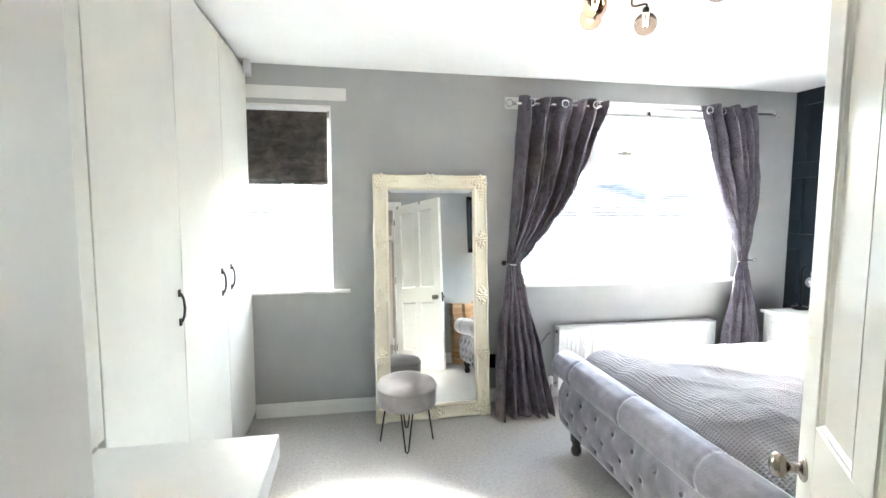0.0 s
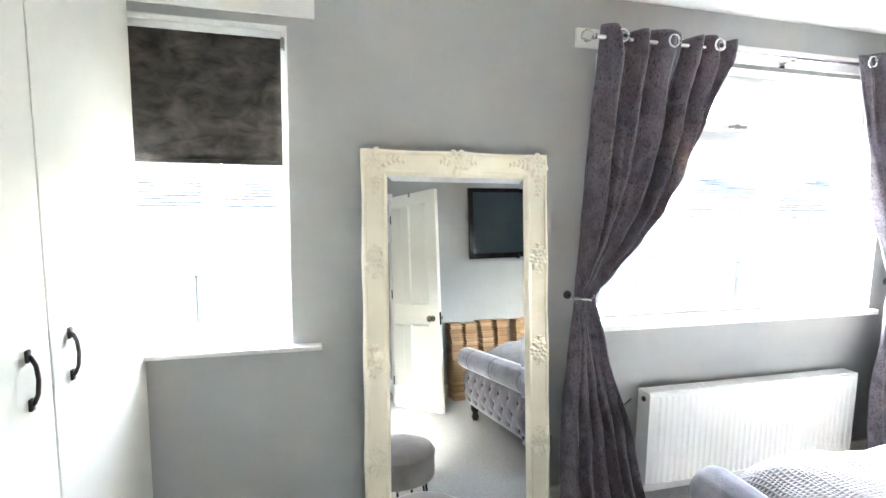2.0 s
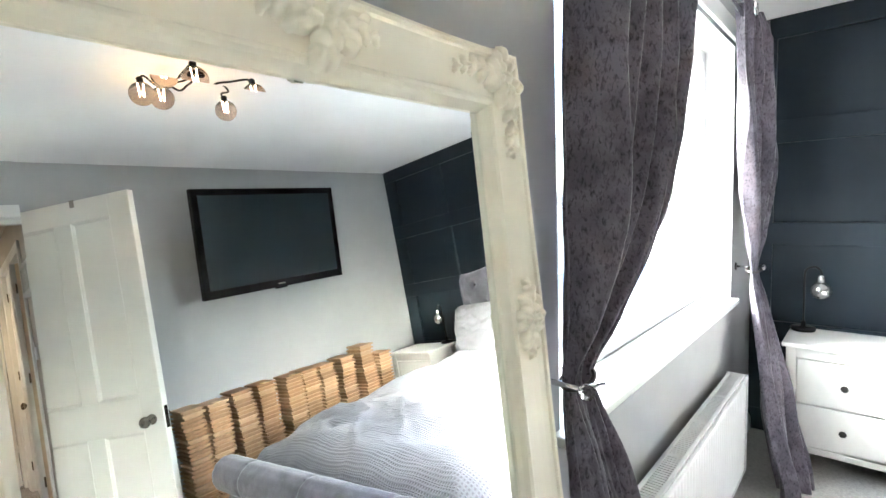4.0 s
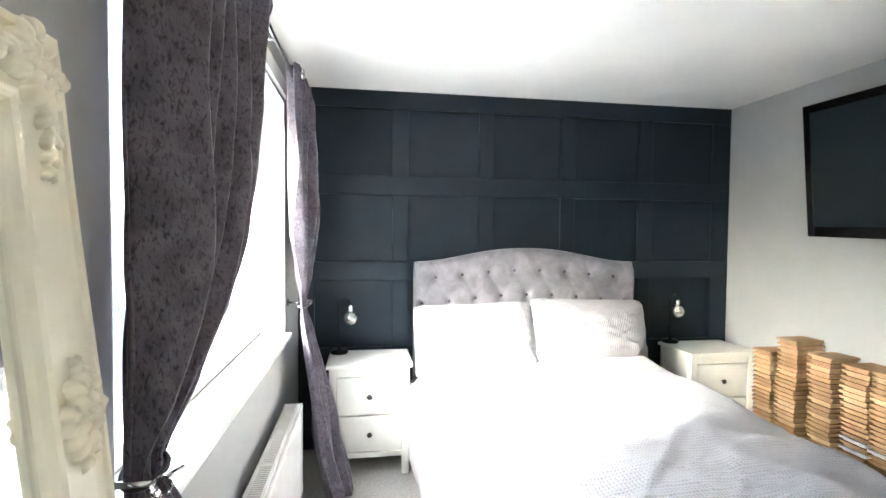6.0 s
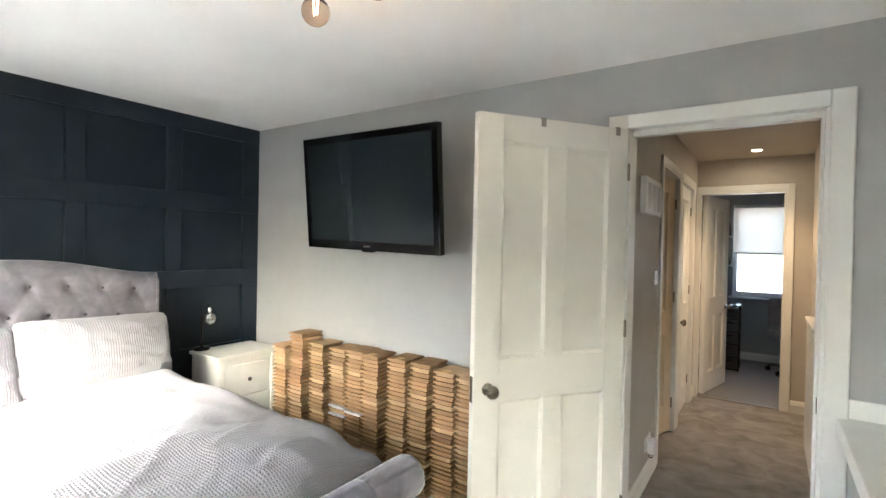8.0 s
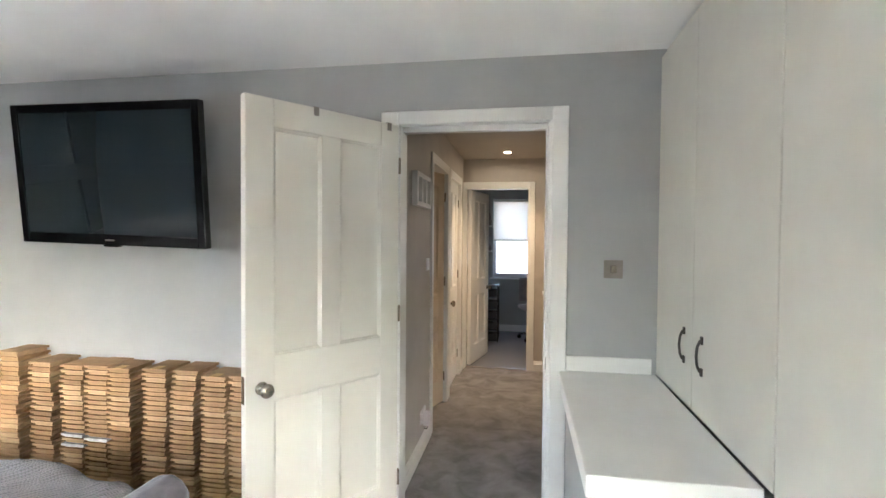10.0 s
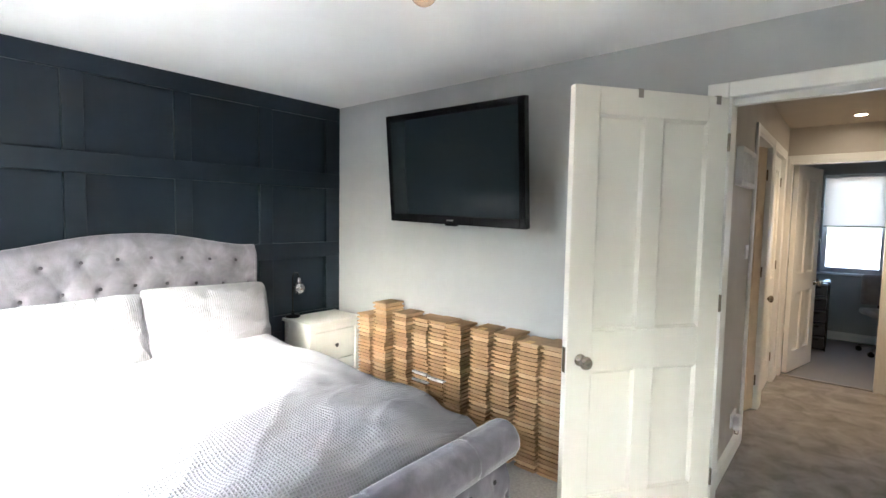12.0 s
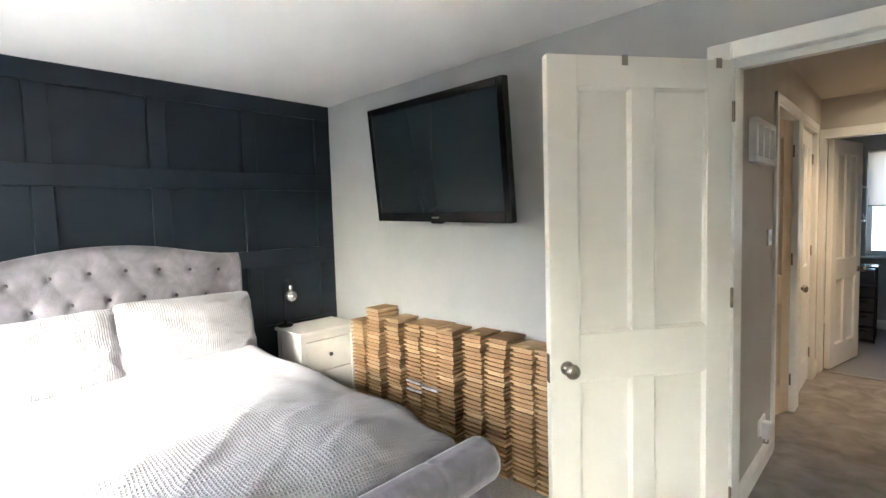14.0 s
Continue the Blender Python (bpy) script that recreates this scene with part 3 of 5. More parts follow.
# ---- curtain pole and curtains ----
YP = 2.94
pole = thing("curtain_pole", 1.54, YP, 2.115, 0, "slim chrome curtain pole with crystal ball ends", "curtain pole")
part("rod", tube([(-1.025, 0, 0), (1.025, 0, 0)], 0.0095, 12), M_CHROME, pole, "", True)
for s in (-1, 1):
    fin = part("finial", lathe(((0.0, 0.0), (0.013, 0.0), (0.013, 0.012), (0.008, 0.016)), 16, Matrix.Translation((s * 1.025, 0, 0)) @ pose(0, 0, 0, 0, 90 * s)), M_CHROME, pole, "", True)
    bm = bmesh.new()
    bmesh.ops.create_icosphere(bm, subdivisions=2, radius=0.026, matrix=Matrix.Translation((s * 1.063, 0, 0)))
    part("crystal_ball", bm, M_CRYSTAL, fin, "faceted clear ball")
for x in (-0.90, 0.02, 0.86):
    bm = tube([(x, 0.085, -0.012), (x, 0.02, -0.012), (x, 0.0, -0.014)], 0.006, 8)
    bm_box(bm, x - 0.018, x + 0.018, 0.060, 0.0665, -0.035, 0.015, 0.002)
    part("bracket", bm, M_CHROME, pole, "", True)


def curtain(label, left, right, ydrop, folds, tie_z, seed, eyelets):
    """left and right: the edges' x as keys over height; the cloth gathers at the tie."""
    top = 2.160
    c = thing("curtain", (left[-1][1] + right[-1][1]) / 2, YP, 0, 0, label, "curtain", "window curtains")
    ox = c.location.x

    def fn(u, v):
        z = lerp(0.012, top, v)
        a, b = curve_at(left, z), curve_at(right, z)
        wide = b - a
        pinch = math.exp(-((z - tie_z) / 0.10) ** 2)
        amp = min(0.060, 0.17 * wide + 0.006) * (1 - 0.45 * pinch)
        w = u + 0.050 * math.sin(2 * math.pi * u + seed) + 0.016 * math.sin(5 * math.pi * u + 2 * seed)
        ph = 2 * math.pi * folds * w + seed + 0.5 * math.sin(3 * z + seed)
        amp *= 0.72 + 0.28 * math.sin(7.5 * u + 1.7 * seed)
        y = amp * (math.sin(ph) + 0.32 * math.sin(2 * ph + 0.9)) + 0.010 * math.sin(2.3 * ph + 5 * z) * (1 - pinch)
        y += 0.004 * math.sin(5.0 * ph + 3 * z) * (1 - 0.5 * pinch)
        y += curve_at(ydrop, z)
        x = lerp(a, b, u) + 0.012 * math.cos(ph) * (1 - pinch)
        if z > top - 0.12:
            k = (z - top + 0.12) / 0.12
            y = lerp(y, 0.034 * math.sin(ph), k)
            z += 0.012 * math.sin(ph * 0.5 + seed) * k
        x += 0.006 * noise.noise(Vector((u * 9, z * 7, seed)))
        y += 0.010 * noise.noise(Vector((u * 7, z * 5, seed + 4)))
        return Vector((x - ox, y, z))

    part("cloth", grid(fn, 220, 110), M_CURTAIN, c, "", True, 0.004)
    for u in eyelets:
        p = min((fn(u + d * 0.008, (2.115 - 0.012) / (top - 0.012)) for d in range(-6, 7)), key=lambda q: q.y)
        part("eyelet", tube([(p.x + 0.024 * math.cos(k), p.y - 0.006, 2.115 + 0.024 * math.sin(k)) for k in [2 * math.pi * i / 20 for i in range(21)]], 0.006, 8), M_CHROME, c, "chrome eyelet ring", True)
    ta, tb = curve_at(left, tie_z) - ox, curve_at(right, tie_z) - ox
    yc = curve_at(ydrop, tie_z)
    pts = [((ta + tb) / 2 + ((tb - ta) / 2 - 0.003) * math.cos(k), yc + 0.030 * math.sin(k), tie_z + 0.010 * math.cos(k)) for k in [2 * math.pi * i / 24 for i in range(25)]]
    part("tie_band", tube(pts, 0.006, 8), M_PEWTER, c, "slim dark metal tie-back", True)
    return c


curtain("dark plum-grey crushed velvet curtain tied back beside the mirror",
        [(0, 0.360), (0.5, 0.41), (0.94, 0.478), (1.013, 0.486), (1.3, 0.508), (1.8, 0.540), (2.2, 0.562)],
        [(0, 0.745), (0.3, 0.70), (0.8, 0.61), (1.013, 0.578), (1.13, 0.675), (1.28, 0.795), (1.42, 0.90), (1.56, 0.985), (1.8, 1.075), (2.2, 1.205)],
        [(0, -0.215), (0.4, -0.11), (1.02, 0.022), (1.5, 0.0), (2.2, 0)], 5.5, 1.013, 0.6, (0.13, 0.44, 0.88))
curtain("dark plum-grey crushed velvet curtain tied back beside the nightstand",
        [(0, 2.07), (0.4, 2.14), (0.9, 2.30), (1.01, 2.33), (1.2, 2.28), (1.49, 2.15), (1.8, 2.045), (2.2, 1.935)],
        [(0, 2.43), (0.4, 2.43), (0.9, 2.415), (1.01, 2.41), (1.2, 2.43), (1.5, 2.46), (2.2, 2.415)],
        [(0, -0.19), (0.4, -0.11), (1.02, 0.0), (1.5, 0), (2.2, 0)], 5.5, 1.010, 2.1, (0.10, 0.36))
for x, s in ((0.486, -1), (2.44, 1)):
    hb = thing("tieback_hook", x, YN, 1.012, 0, "small chrome holdback with a glass knob on the wall", "curtain holdback", "tieback hooks")
    part("arm", tube([(0, 0.0, 0), (0, -0.05, 0), (0, -0.10, 0), (-s * 0.05, -0.125, 0)], 0.006, 8), M_CHROME, hb, "", True)
    bm = bmesh.new()
    bmesh.ops.create_icosphere(bm, subdivisions=2, radius=0.017, matrix=Matrix.Translation((s * 0.012, -0.115, 0.0)))
    part("knob", bm, M_CRYSTAL, hb, "clear glass knob")
    part("back_plate", lathe(((0, 0), (0.02, 0), (0.018, 0.006), (0, 0.007)), 16, pose(0, 0, 0, 90)), M_PEWTER, hb)

# ---- radiator ----
rad = thing("radiator", 1.507, YN, 0, 0, "white double panel radiator with a slotted top grille", "radiator")
RW = 0.634


def rad_fn(u, v):
    x = lerp(-RW + 0.03, RW - 0.03, u)
    ph = (x + RW) / 0.0335 % 1
    k = 0.5 - 0.5 * math.cos(2 * math.pi * ph)
    edge = min(1, min(v, 1 - v) / 0.06)
    return Vector((x, -0.112 + 0.010 * (k ** 2) * edge, lerp(0.105, 0.535, v)))


part("front_panel", grid(rad_fn, 360, 14), M_RAD, rad, "", True)
bm = bmesh.new()
bm_box(bm, -RW, RW, -0.035, -0.028, 0.10, 0.54, 0.003)
bm_box(bm, -RW, RW, -0.116, -0.028, 0.098, 0.106, 0.002)
bm_box(bm, -RW + 0.001, RW - 0.001, -0.108, -0.1, 0.106, 0.53)
bm_box(bm, -RW, RW, -0.117, -0.104, 0.528, 0.545, 0.004)
part("back_panel", bm, M_RAD, rad)
for s in (-1, 1):
    part("side_cover", box(s * RW - 0.004, s * RW + 0.004, -0.116, -0.028, 0.10, 0.552, 0.003), M_RAD, rad)
part("grille_bed", box(-RW + 0.005, RW - 0.005, -0.103, -0.036, 0.525, 0.529), M_GRILLE, rad)
bm = bmesh.new()
bm_box(bm, -RW + 0.004, RW - 0.004, -0.104, -0.090, 0.540, 0.552, 0.002)
bm_box(bm, -RW + 0.004, RW - 0.004, -0.048, -0.034, 0.540, 0.552, 0.002)
for k in range(88):
    x = lerp(-RW + 0.012, RW - 0.012, k / 87)
    bm_box(bm, x - 0.004, x + 0.004, -0.090, -0.048, 0.543, 0.551)
for x in (-0.3, 0.0, 0.3):
    bm_box(bm, x - 0.012, x + 0.012, -0.090, -0.048, 0.5435, 0.5515)
part("top_grille", bm, M_RAD, rad)
part("bleed_plug", lathe(((0, 0), (0.012, 0), (0.012, 0.006), (0, 0.007)), 12, Matrix.Translation((-RW - 0.004, -0.075, 0.515)) @ pose(0, 0, 0, 0, -90)), M_DARKWOOD, rad)
v = part("valve", lathe(((0, 0), (0.016, 0), (0.016, 0.05), (0.012, 0.055), (0, 0.056)), 14, Matrix.Translation((-RW - 0.045, -0.08, 0.13))), M_WHITE, rad, "white radiator valve cap", True)
part("pipe", tube([(-RW - 0.045, -0.08, 0.0), (-RW - 0.045, -0.08, 0.13), (-RW, -0.08, 0.135)], 0.0075, 8), M_CHROME, rad, "", True)
cable = tagged(mesh_ob("cable", tube([(0.75, YN - 0.004, 0.37), (0.78, YN - 0.01, 0.42), (0.81, YN - 0.012, 0.465), (0.84, YN - 0.02, 0.495)], 0.003, 6), M_BLACKP, True), "thin black cable rising behind the radiator", "cable")

# ---- leaning mirror ----
MW, MH, MT = 0.387, 1.632, 0.035
lean = math.degrees(math.atan2(0.162, 1.60))
mir = thing("standing_mirror", -0.056, 2.792, 0.0, 0, "tall ivory ornate framed mirror leaning on the wall", "mirror")
mir.matrix_basis = pose(-0.056, 2.794, 0.003, 0, 0, 0.5) @ pose(0, 0, 0, -lean)
FW = 0.100
prof = ((0.0, 0.034), (0.0, 0.010), (0.003, 0.003), (0.009, 0.0), (0.014, 0.001), (0.017, 0.005), (0.030, 0.007), (0.048, 0.008), (0.066, 0.008), (0.078, 0.008), (0.081, 0.005), (0.086, 0.004), (0.091, 0.007), (0.095, 0.015), (0.100, 0.022), (0.100, 0.034))
bm = bmesh.new()
NS = 64


def frame_pt(side, s, a, b):
    """side 0 bottom, 1 right, 2 top, 3 left; s along it; a inward, b depth; the outer edge swells a little at its middle and ends."""
    length = MH if side in (1, 3) else 2 * MW
    q = s if side == 1 else 1 - s
    stops = (0.0, 0.263, 0.50, 0.735, 1.0) if side in (1, 3) else (0.0, 0.5, 1.0)
    i = max(k for k in range(len(stops) - 1) if stops[k] <= q + 1e-9)
    f = (q - stops[i]) / (stops[i + 1] - stops[i])
    wav = (0.002 - 0.004 * math.sin(math.pi * f) ** 1.5) * max(0, 1 - a / 0.055) * min(1, length)
    o = a - wav
    if side == 0:
        return Vector((lerp(-MW + a, MW - a, s), b, o))
    if side == 1:
        return Vector((MW - o, b, lerp(a, MH - a, s)))
    if side == 2:
        return Vector((lerp(MW - a, -MW + a, s), b, MH - o))
    return Vector((-MW + o, b, lerp(MH - a, a, s)))


loop = []
for side in range(4):
    for k in range(NS):
        loop.append([bm.verts.new(frame_pt(side, k / NS, a, b)) for a, b in prof])
for i in range(len(loop)):
    p, q = loop[i], loop[(i + 1) % len(loop)]
    for k in range(len(prof) - 1):
        bm.faces.new((p[k], q[k], q[k + 1], p[k + 1]))
bmesh.ops.recalc_face_normals(bm, faces=bm.faces)
part("frame", bm, M_FRAME, mir)
GX, GZ0, GZ1 = MW - FW + 0.004, FW - 0.004, MH - FW + 0.004
bm = bmesh.new()
rings = []
for inset, depth in ((0.0, 0.0285), (0.0, 0.0261), (0.024, 0.0255)):
    rings.append([bm.verts.new((x, depth, z)) for x, z in ((-GX + inset, GZ0 + inset), (GX - inset, GZ0 + inset), (GX - inset, GZ1 - inset), (-GX + inset, GZ1 - inset))])
for p, q in zip(rings, rings[1:]):
    for k in range(4):
        bm.faces.new((p[k], p[(k + 1) % 4], q[(k + 1) % 4], q[k]))
bm.faces.new(rings[-1])
bm.faces.new(list(reversed(rings[0])))
bmesh.ops.recalc_face_normals(bm, faces=bm.faces)
part("mirror_glass", bm, M_MIRROR, mir, "clear silvered glass with a bevelled edge")
part("back_board", box(-MW + 0.004, MW - 0.004, 0.030, 0.042, 0.004, MH - 0.004), M_DARKWOOD, mir)


def ornament(x, z, sprays, size, seed, k_size=1.0):
    """Carved rocaille: a ruffled shell with leaf sprays, one relief over the frame's face."""
    rng = random.Random(seed)
    lobes = []
    for count, r, a, b, h in ((9, 0.034, 0.016, 0.0115, 0.017), (6, 0.018, 0.014, 0.0105, 0.023), (1, 0.0, 0.011, 0.011, 0.027)):
        for k in range(count):
            t = 2 * math.pi * k / count + rng.uniform(-0.2, 0.2)
            rr = r * k_size * rng.uniform(0.9, 1.12)
            lobes.append((rr * math.cos(t), rr * math.sin(t) * 1.12, t, a * k_size, b * k_size, h * rng.uniform(0.85, 1.1)))
    for ang in sprays:
        n = max(3, int(size / 0.015))
        bend = rng.choice((-1, 1))
        for k in range(n):
            f = k / (n - 1)
            along_s = 0.030 * k_size + size * f
            side = 0.010 * bend * math.sin(3.0 * f)
            cx = math.cos(ang) * along_s - math.sin(ang) * side
            cz = math.sin(ang) * along_s + math.cos(ang) * side
            r = lerp(0.0135, 0.0065, f) * rng.uniform(0.9, 1.15)
            lobes.append((cx, cz, ang, r * 1.2, r * 0.55, 0.012))
            for s in (-1, 1):
                t = ang + s * rng.uniform(0.75, 1.1)
                lobes.append((cx + math.cos(t) * r * 0.95, cz + math.sin(t) * r * 0.95, t, r * 1.1, r * 0.62, lerp(0.013, 0.007, f)))
    step = 0.0022
    xs = [l[0] for l in lobes]
    zs = [l[1] for l in lobes]
    nx, nz = int((max(xs) - min(xs) + 0.05) / step), int((max(zs) - min(zs) + 0.05) / step)
    field = {}
    for l in lobes:
        c, sn = math.cos(l[2]), math.sin(l[2])
        big = max(l[3], l[4])
        i0, j0 = int((l[0] - min(xs) + 0.025 - big) / step), int((l[1] - min(zs) + 0.025 - big) / step)
        for i in range(i0, i0 + int(2 * big / step) + 2):
            for j in range(j0, j0 + int(2 * big / step) + 2):
                px, pz = min(xs) - 0.025 + i * step - l[0], min(zs) - 0.025 + j * step - l[1]
                u, v = (px * c + pz * sn) / l[3], (-px * sn + pz * c) / l[4]
                d = 1 - u * u - v * v
                if d > 0:
                    h = l[5] * (math.sqrt(d) * (0.86 + 0.14 * math.cos(7 * v)) - 0.22 * math.exp(-(v / 0.16) ** 2))
                    field[i, j] = max(field.get((i, j), 0.0), h)
    bm = bmesh.new()
    verts = {}
    for i in range(nx):
        for j in range(nz):
            cell = ((i, j), (i + 1, j), (i + 1, j + 1), (i, j + 1))
            if max(field.get(q, 0.0) for q in cell) <= 0.001:
                continue
            for q in cell:
                if q not in verts:
                    h = field.get(q, 0.0)
                    verts[q] = bm.verts.new((x + min(xs) - 0.025 + q[0] * step, (0.010 if h <= 0.001 else 0.006 - h), z + min(zs) - 0.025 + q[1] * step))
            bm.faces.new([verts[q] for q in cell])
    bmesh.ops.recalc_face_normals(bm, faces=bm.faces)
    part("ornament", bm, M_FRAME, mir, "moulded shell and leaf ornament", True)


ci = 0.047
UP, DOWN, EAST, WEST = math.pi / 2, -math.pi / 2, 0.0, math.pi
for sx, sz in ((-1, 0), (1, 0), (1, 1), (-1, 1)):
    ornament(sx * (MW - ci), (MH - ci if sz else ci), (WEST if sx > 0 else EAST, DOWN if sz else UP), 0.085, 10 + sx + 3 * sz)
for z in (MH - 0.042, 0.042):
    ornament(0, z, (EAST, WEST), 0.04, 31 + int(z))
for sx in (-1, 1):
    for z in (0.43, 0.815, 1.20):
        ornament(sx * (MW - 0.046), z, (UP, DOWN), 0.030, 40 + sx + int(z * 10), 0.85)

# ---- stool ----
st = thing("stool", -0.272, 2.540, 0, 0, "round taupe velvet stool on black hairpin legs", "stool")
prof = [(0.0, 0.235)] + [(0.165, 0.235), (0.174, 0.243), (0.177, 0.262), (0.177, 0.335), (0.181, 0.342), (0.181, 0.350), (0.176, 0.356), (0.168, 0.372), (0.140, 0.388), (0.08, 0.399), (0.0, 0.402)]
part("seat", lathe(prof, 48), M_STOOL, st, "padded velvet drum seat", True)
for a in (84, 174, 264, 354):
    c, s = math.cos(radians(a)), math.sin(radians(a))
    def at(r, tt, z):
        return (c * r - s * tt, s * r + c * tt, z)
    part("leg", tube([at(0.125, -0.035, 0.236), at(0.158, -0.008, 0.012), at(0.160, 0.0, 0.004), at(0.158, 0.008, 0.012), at(0.125, 0.035, 0.236)], 0.0048, 8), M_BLACKM, st, "thin black hairpin leg", True)

# ---- bed ----
BY0, BY1 = 0.850, 2.302
BYC, BHW = (BY0 + BY1) / 2, (BY1 - BY0) / 2
bed = thing("sleigh_bed", 1.65, BYC, 0, 0, "grey plush velvet sleigh bed with buttoned ends", "bed")
BX = bed.location.x


def tuft(y, s, cols, rows, y0, y1, s0, s1, deep=1.0, fold=0.0035):
    """How far the cover sinks at a point of a diamond-buttoned field."""
    dy = (y1 - y0) / (cols - 1)
    ds = (s1 - s0) / max(1, rows - 1)
    if s < s0 - ds or s > s1 + ds:
        return 0.0
    p, q = (y - y0) / dy, (s - s0) / ds
    best = 9.0
    for r in range(rows):
        for c in range(-1, cols + 1):
            yy = c + (0.5 if r % 2 else 0.0)
            best = min(best, math.hypot((p - yy) * dy, (q - r) * ds))
    a, b = p + q * 0.5, p - q * 0.5
    crease = min(abs(a - round(a)), abs(b - round(b)))
    return deep * (0.022 * math.exp(-(best / 0.020) ** 2) + 0.012 * math.exp(-(best / 0.042) ** 2)) + fold * math.exp(-(crease / 0.06) ** 2)


def arch(y):
    k = (y - BYC) / BHW
    return 0.085 * (0.5 + 0.5 * math.cos(math.pi * min(1, abs(k) ** 1.15)))


HEAD = [(-0.0, 0.30), (0.0, 0.60), (0.0, 0.90), (-0.004, 1.08), (-0.004, 1.155), (0.010, 1.195), (0.045, 1.220), (0.090, 1.218), (0.130, 1.195), (0.150, 1.15), (0.152, 1.0), (0.152, 0.3)]


def along(path, t):
    ls = [0.0]
    for a, b in zip(path, path[1:]):
        ls.append(ls[-1] + math.dist(a, b))
    d = t * ls[-1]
    for i in range(len(path) - 1):
        if d <= ls[i + 1] + 1e-9:
            k = (d - ls[i]) / (ls[i + 1] - ls[i])
            return Vector((lerp(path[i][0], path[i + 1][0], k), 0, lerp(path[i][1], path[i + 1][1], k)))
    return Vector((path[-1][0], 0, path[-1][1]))


HX = 2.664


def head_fn(u, v):
    y = lerp(BY0, BY1, u)
    p = along(HEAD, v)
    z = p.z
    if z > 0.6:
        z += arch(y) * (z - 0.6) / 0.6
    x = HX + p.x
    edge = min(1, min(u, 1 - u) / 0.02)
    if p.x < 0.004 and p.z < 1.17:
        t = tuft(y, z - arch(y) * 0.55, 8, 4, 0.90, 2.09, 0.647, 1.117)
        x += t * edge
    x += 0.012 * (1 - edge) ** 2 * (1 if p.x < 0.02 else -1)
    return Vector((x - BX, y - BYC, z))


head = part("headboard", grid(head_fn, 150, 130), M_VELVET, bed, "deep-buttoned velvet headboard with an arched rolled top", True)
for y in (BY0 - 0.001, BY1 + 0.001):
    bm = bmesh.new()
    ring = [bm.verts.new((HX + p.x - BX, y - BYC, p.z + (arch(y) * 0.0))) for p in (along(HEAD, k / 40) for k in range(41))]
    f = bm.faces.new(ring)
    ext = bmesh.ops.extrude_face_region(bm, geom=[f])
    bmesh.ops.translate(bm, vec=(0, 0.014 * (1 if y < BYC else -1), 0), verts=[q for q in ext["geom"] if isinstance(q, bmesh.types.BMVert)])
    bmesh.ops.recalc_face_normals(bm, faces=bm.faces)
    part("side_facing", bm, M_VELVET, head)
M_BUTTON = mat("glinting_button", (0.22, 0.21, 0.23), 0.25, 0.6, vary=0.1, scale=60)
button_me = None
for r in range(2, 4):
    for c in range(8 if r % 2 else 9):
        y = 0.90 + 0.17 * (c + (0.5 if r % 2 else 0.0))
        z0 = 0.647 + 0.47 / 3 * r
        if button_me is None:
            b = part("button", lathe(((0, -0.003), (0.009, -0.002), (0.010, 0.002), (0.007, 0.005), (0, 0.006)), 12, pose(0, 0, 0, 0, -90)), M_BUTTON, head, "small glinting grey button", True)
            button_me = b.data
        else:
            b = new("button", button_me)
            b.parent = head
        b.location = (HX + 0.025 - BX, y - BYC, z0 + arch(y) * 0.55)

FOOT = [(0.155, 0.12), (0.050, 0.115), (0.020, 0.16), (0.004, 0.22), (0.000, 0.28), (0.008, 0.34), (0.028, 0.385), (0.050, 0.415), (0.030, 0.418), (-0.005, 0.43), (-0.035, 0.455), (-0.050, 0.492), (-0.046, 0.535), (-0.022, 0.572),
        (0.018, 0.592), (0.060, 0.588), (0.096, 0.566), (0.120, 0.53), (0.135, 0.48), (0.150, 0.40), (0.155, 0.12)]
FX = 0.594
FT = [0.0]
for a, b in zip(FOOT, FOOT[1:]):
    FT.append(FT[-1] + math.dist(a, b))


def foot_fn(u, v):
    y = lerp(BY0 - 0.012, BY1 + 0.012, u)
    p = along(FOOT, v)
    x, z = FX + p.x, p.z
    s = v * FT[-1]
    face = FT[2] < s < FT[7]
    if face:
        x += tuft(y, z, 9, 3, 0.93, 2.23, 0.175, 0.345, 0.55, 0.0004)
    elif s > FT[8] and s < FT[17]:
        ph = ((y - BY0 + 0.22) / 0.485) % 1
        d = min(ph, 1 - ph) * 0.485
        k = 0.006 * math.exp(-(d / 0.010) ** 2)
        x += k * (1 if p.x < 0.02 else -1)
        z -= k * 0.8 if p.z > 0.55 else 0
        x += 0.003 * noise.noise(Vector((y * 6, z * 6, 1)))
    end = min(1, min(u, 1 - u) / 0.02)
    c = Vector((FX + 0.04, 0, 0.50))
    if s > FT[8] and s < FT[17]:
        x = lerp(c.x, x, 0.82 + 0.18 * end ** 0.5)
        z = lerp(c.z, z, 0.82 + 0.18 * end ** 0.5)
    return Vector((x - BX, y - BYC, z))


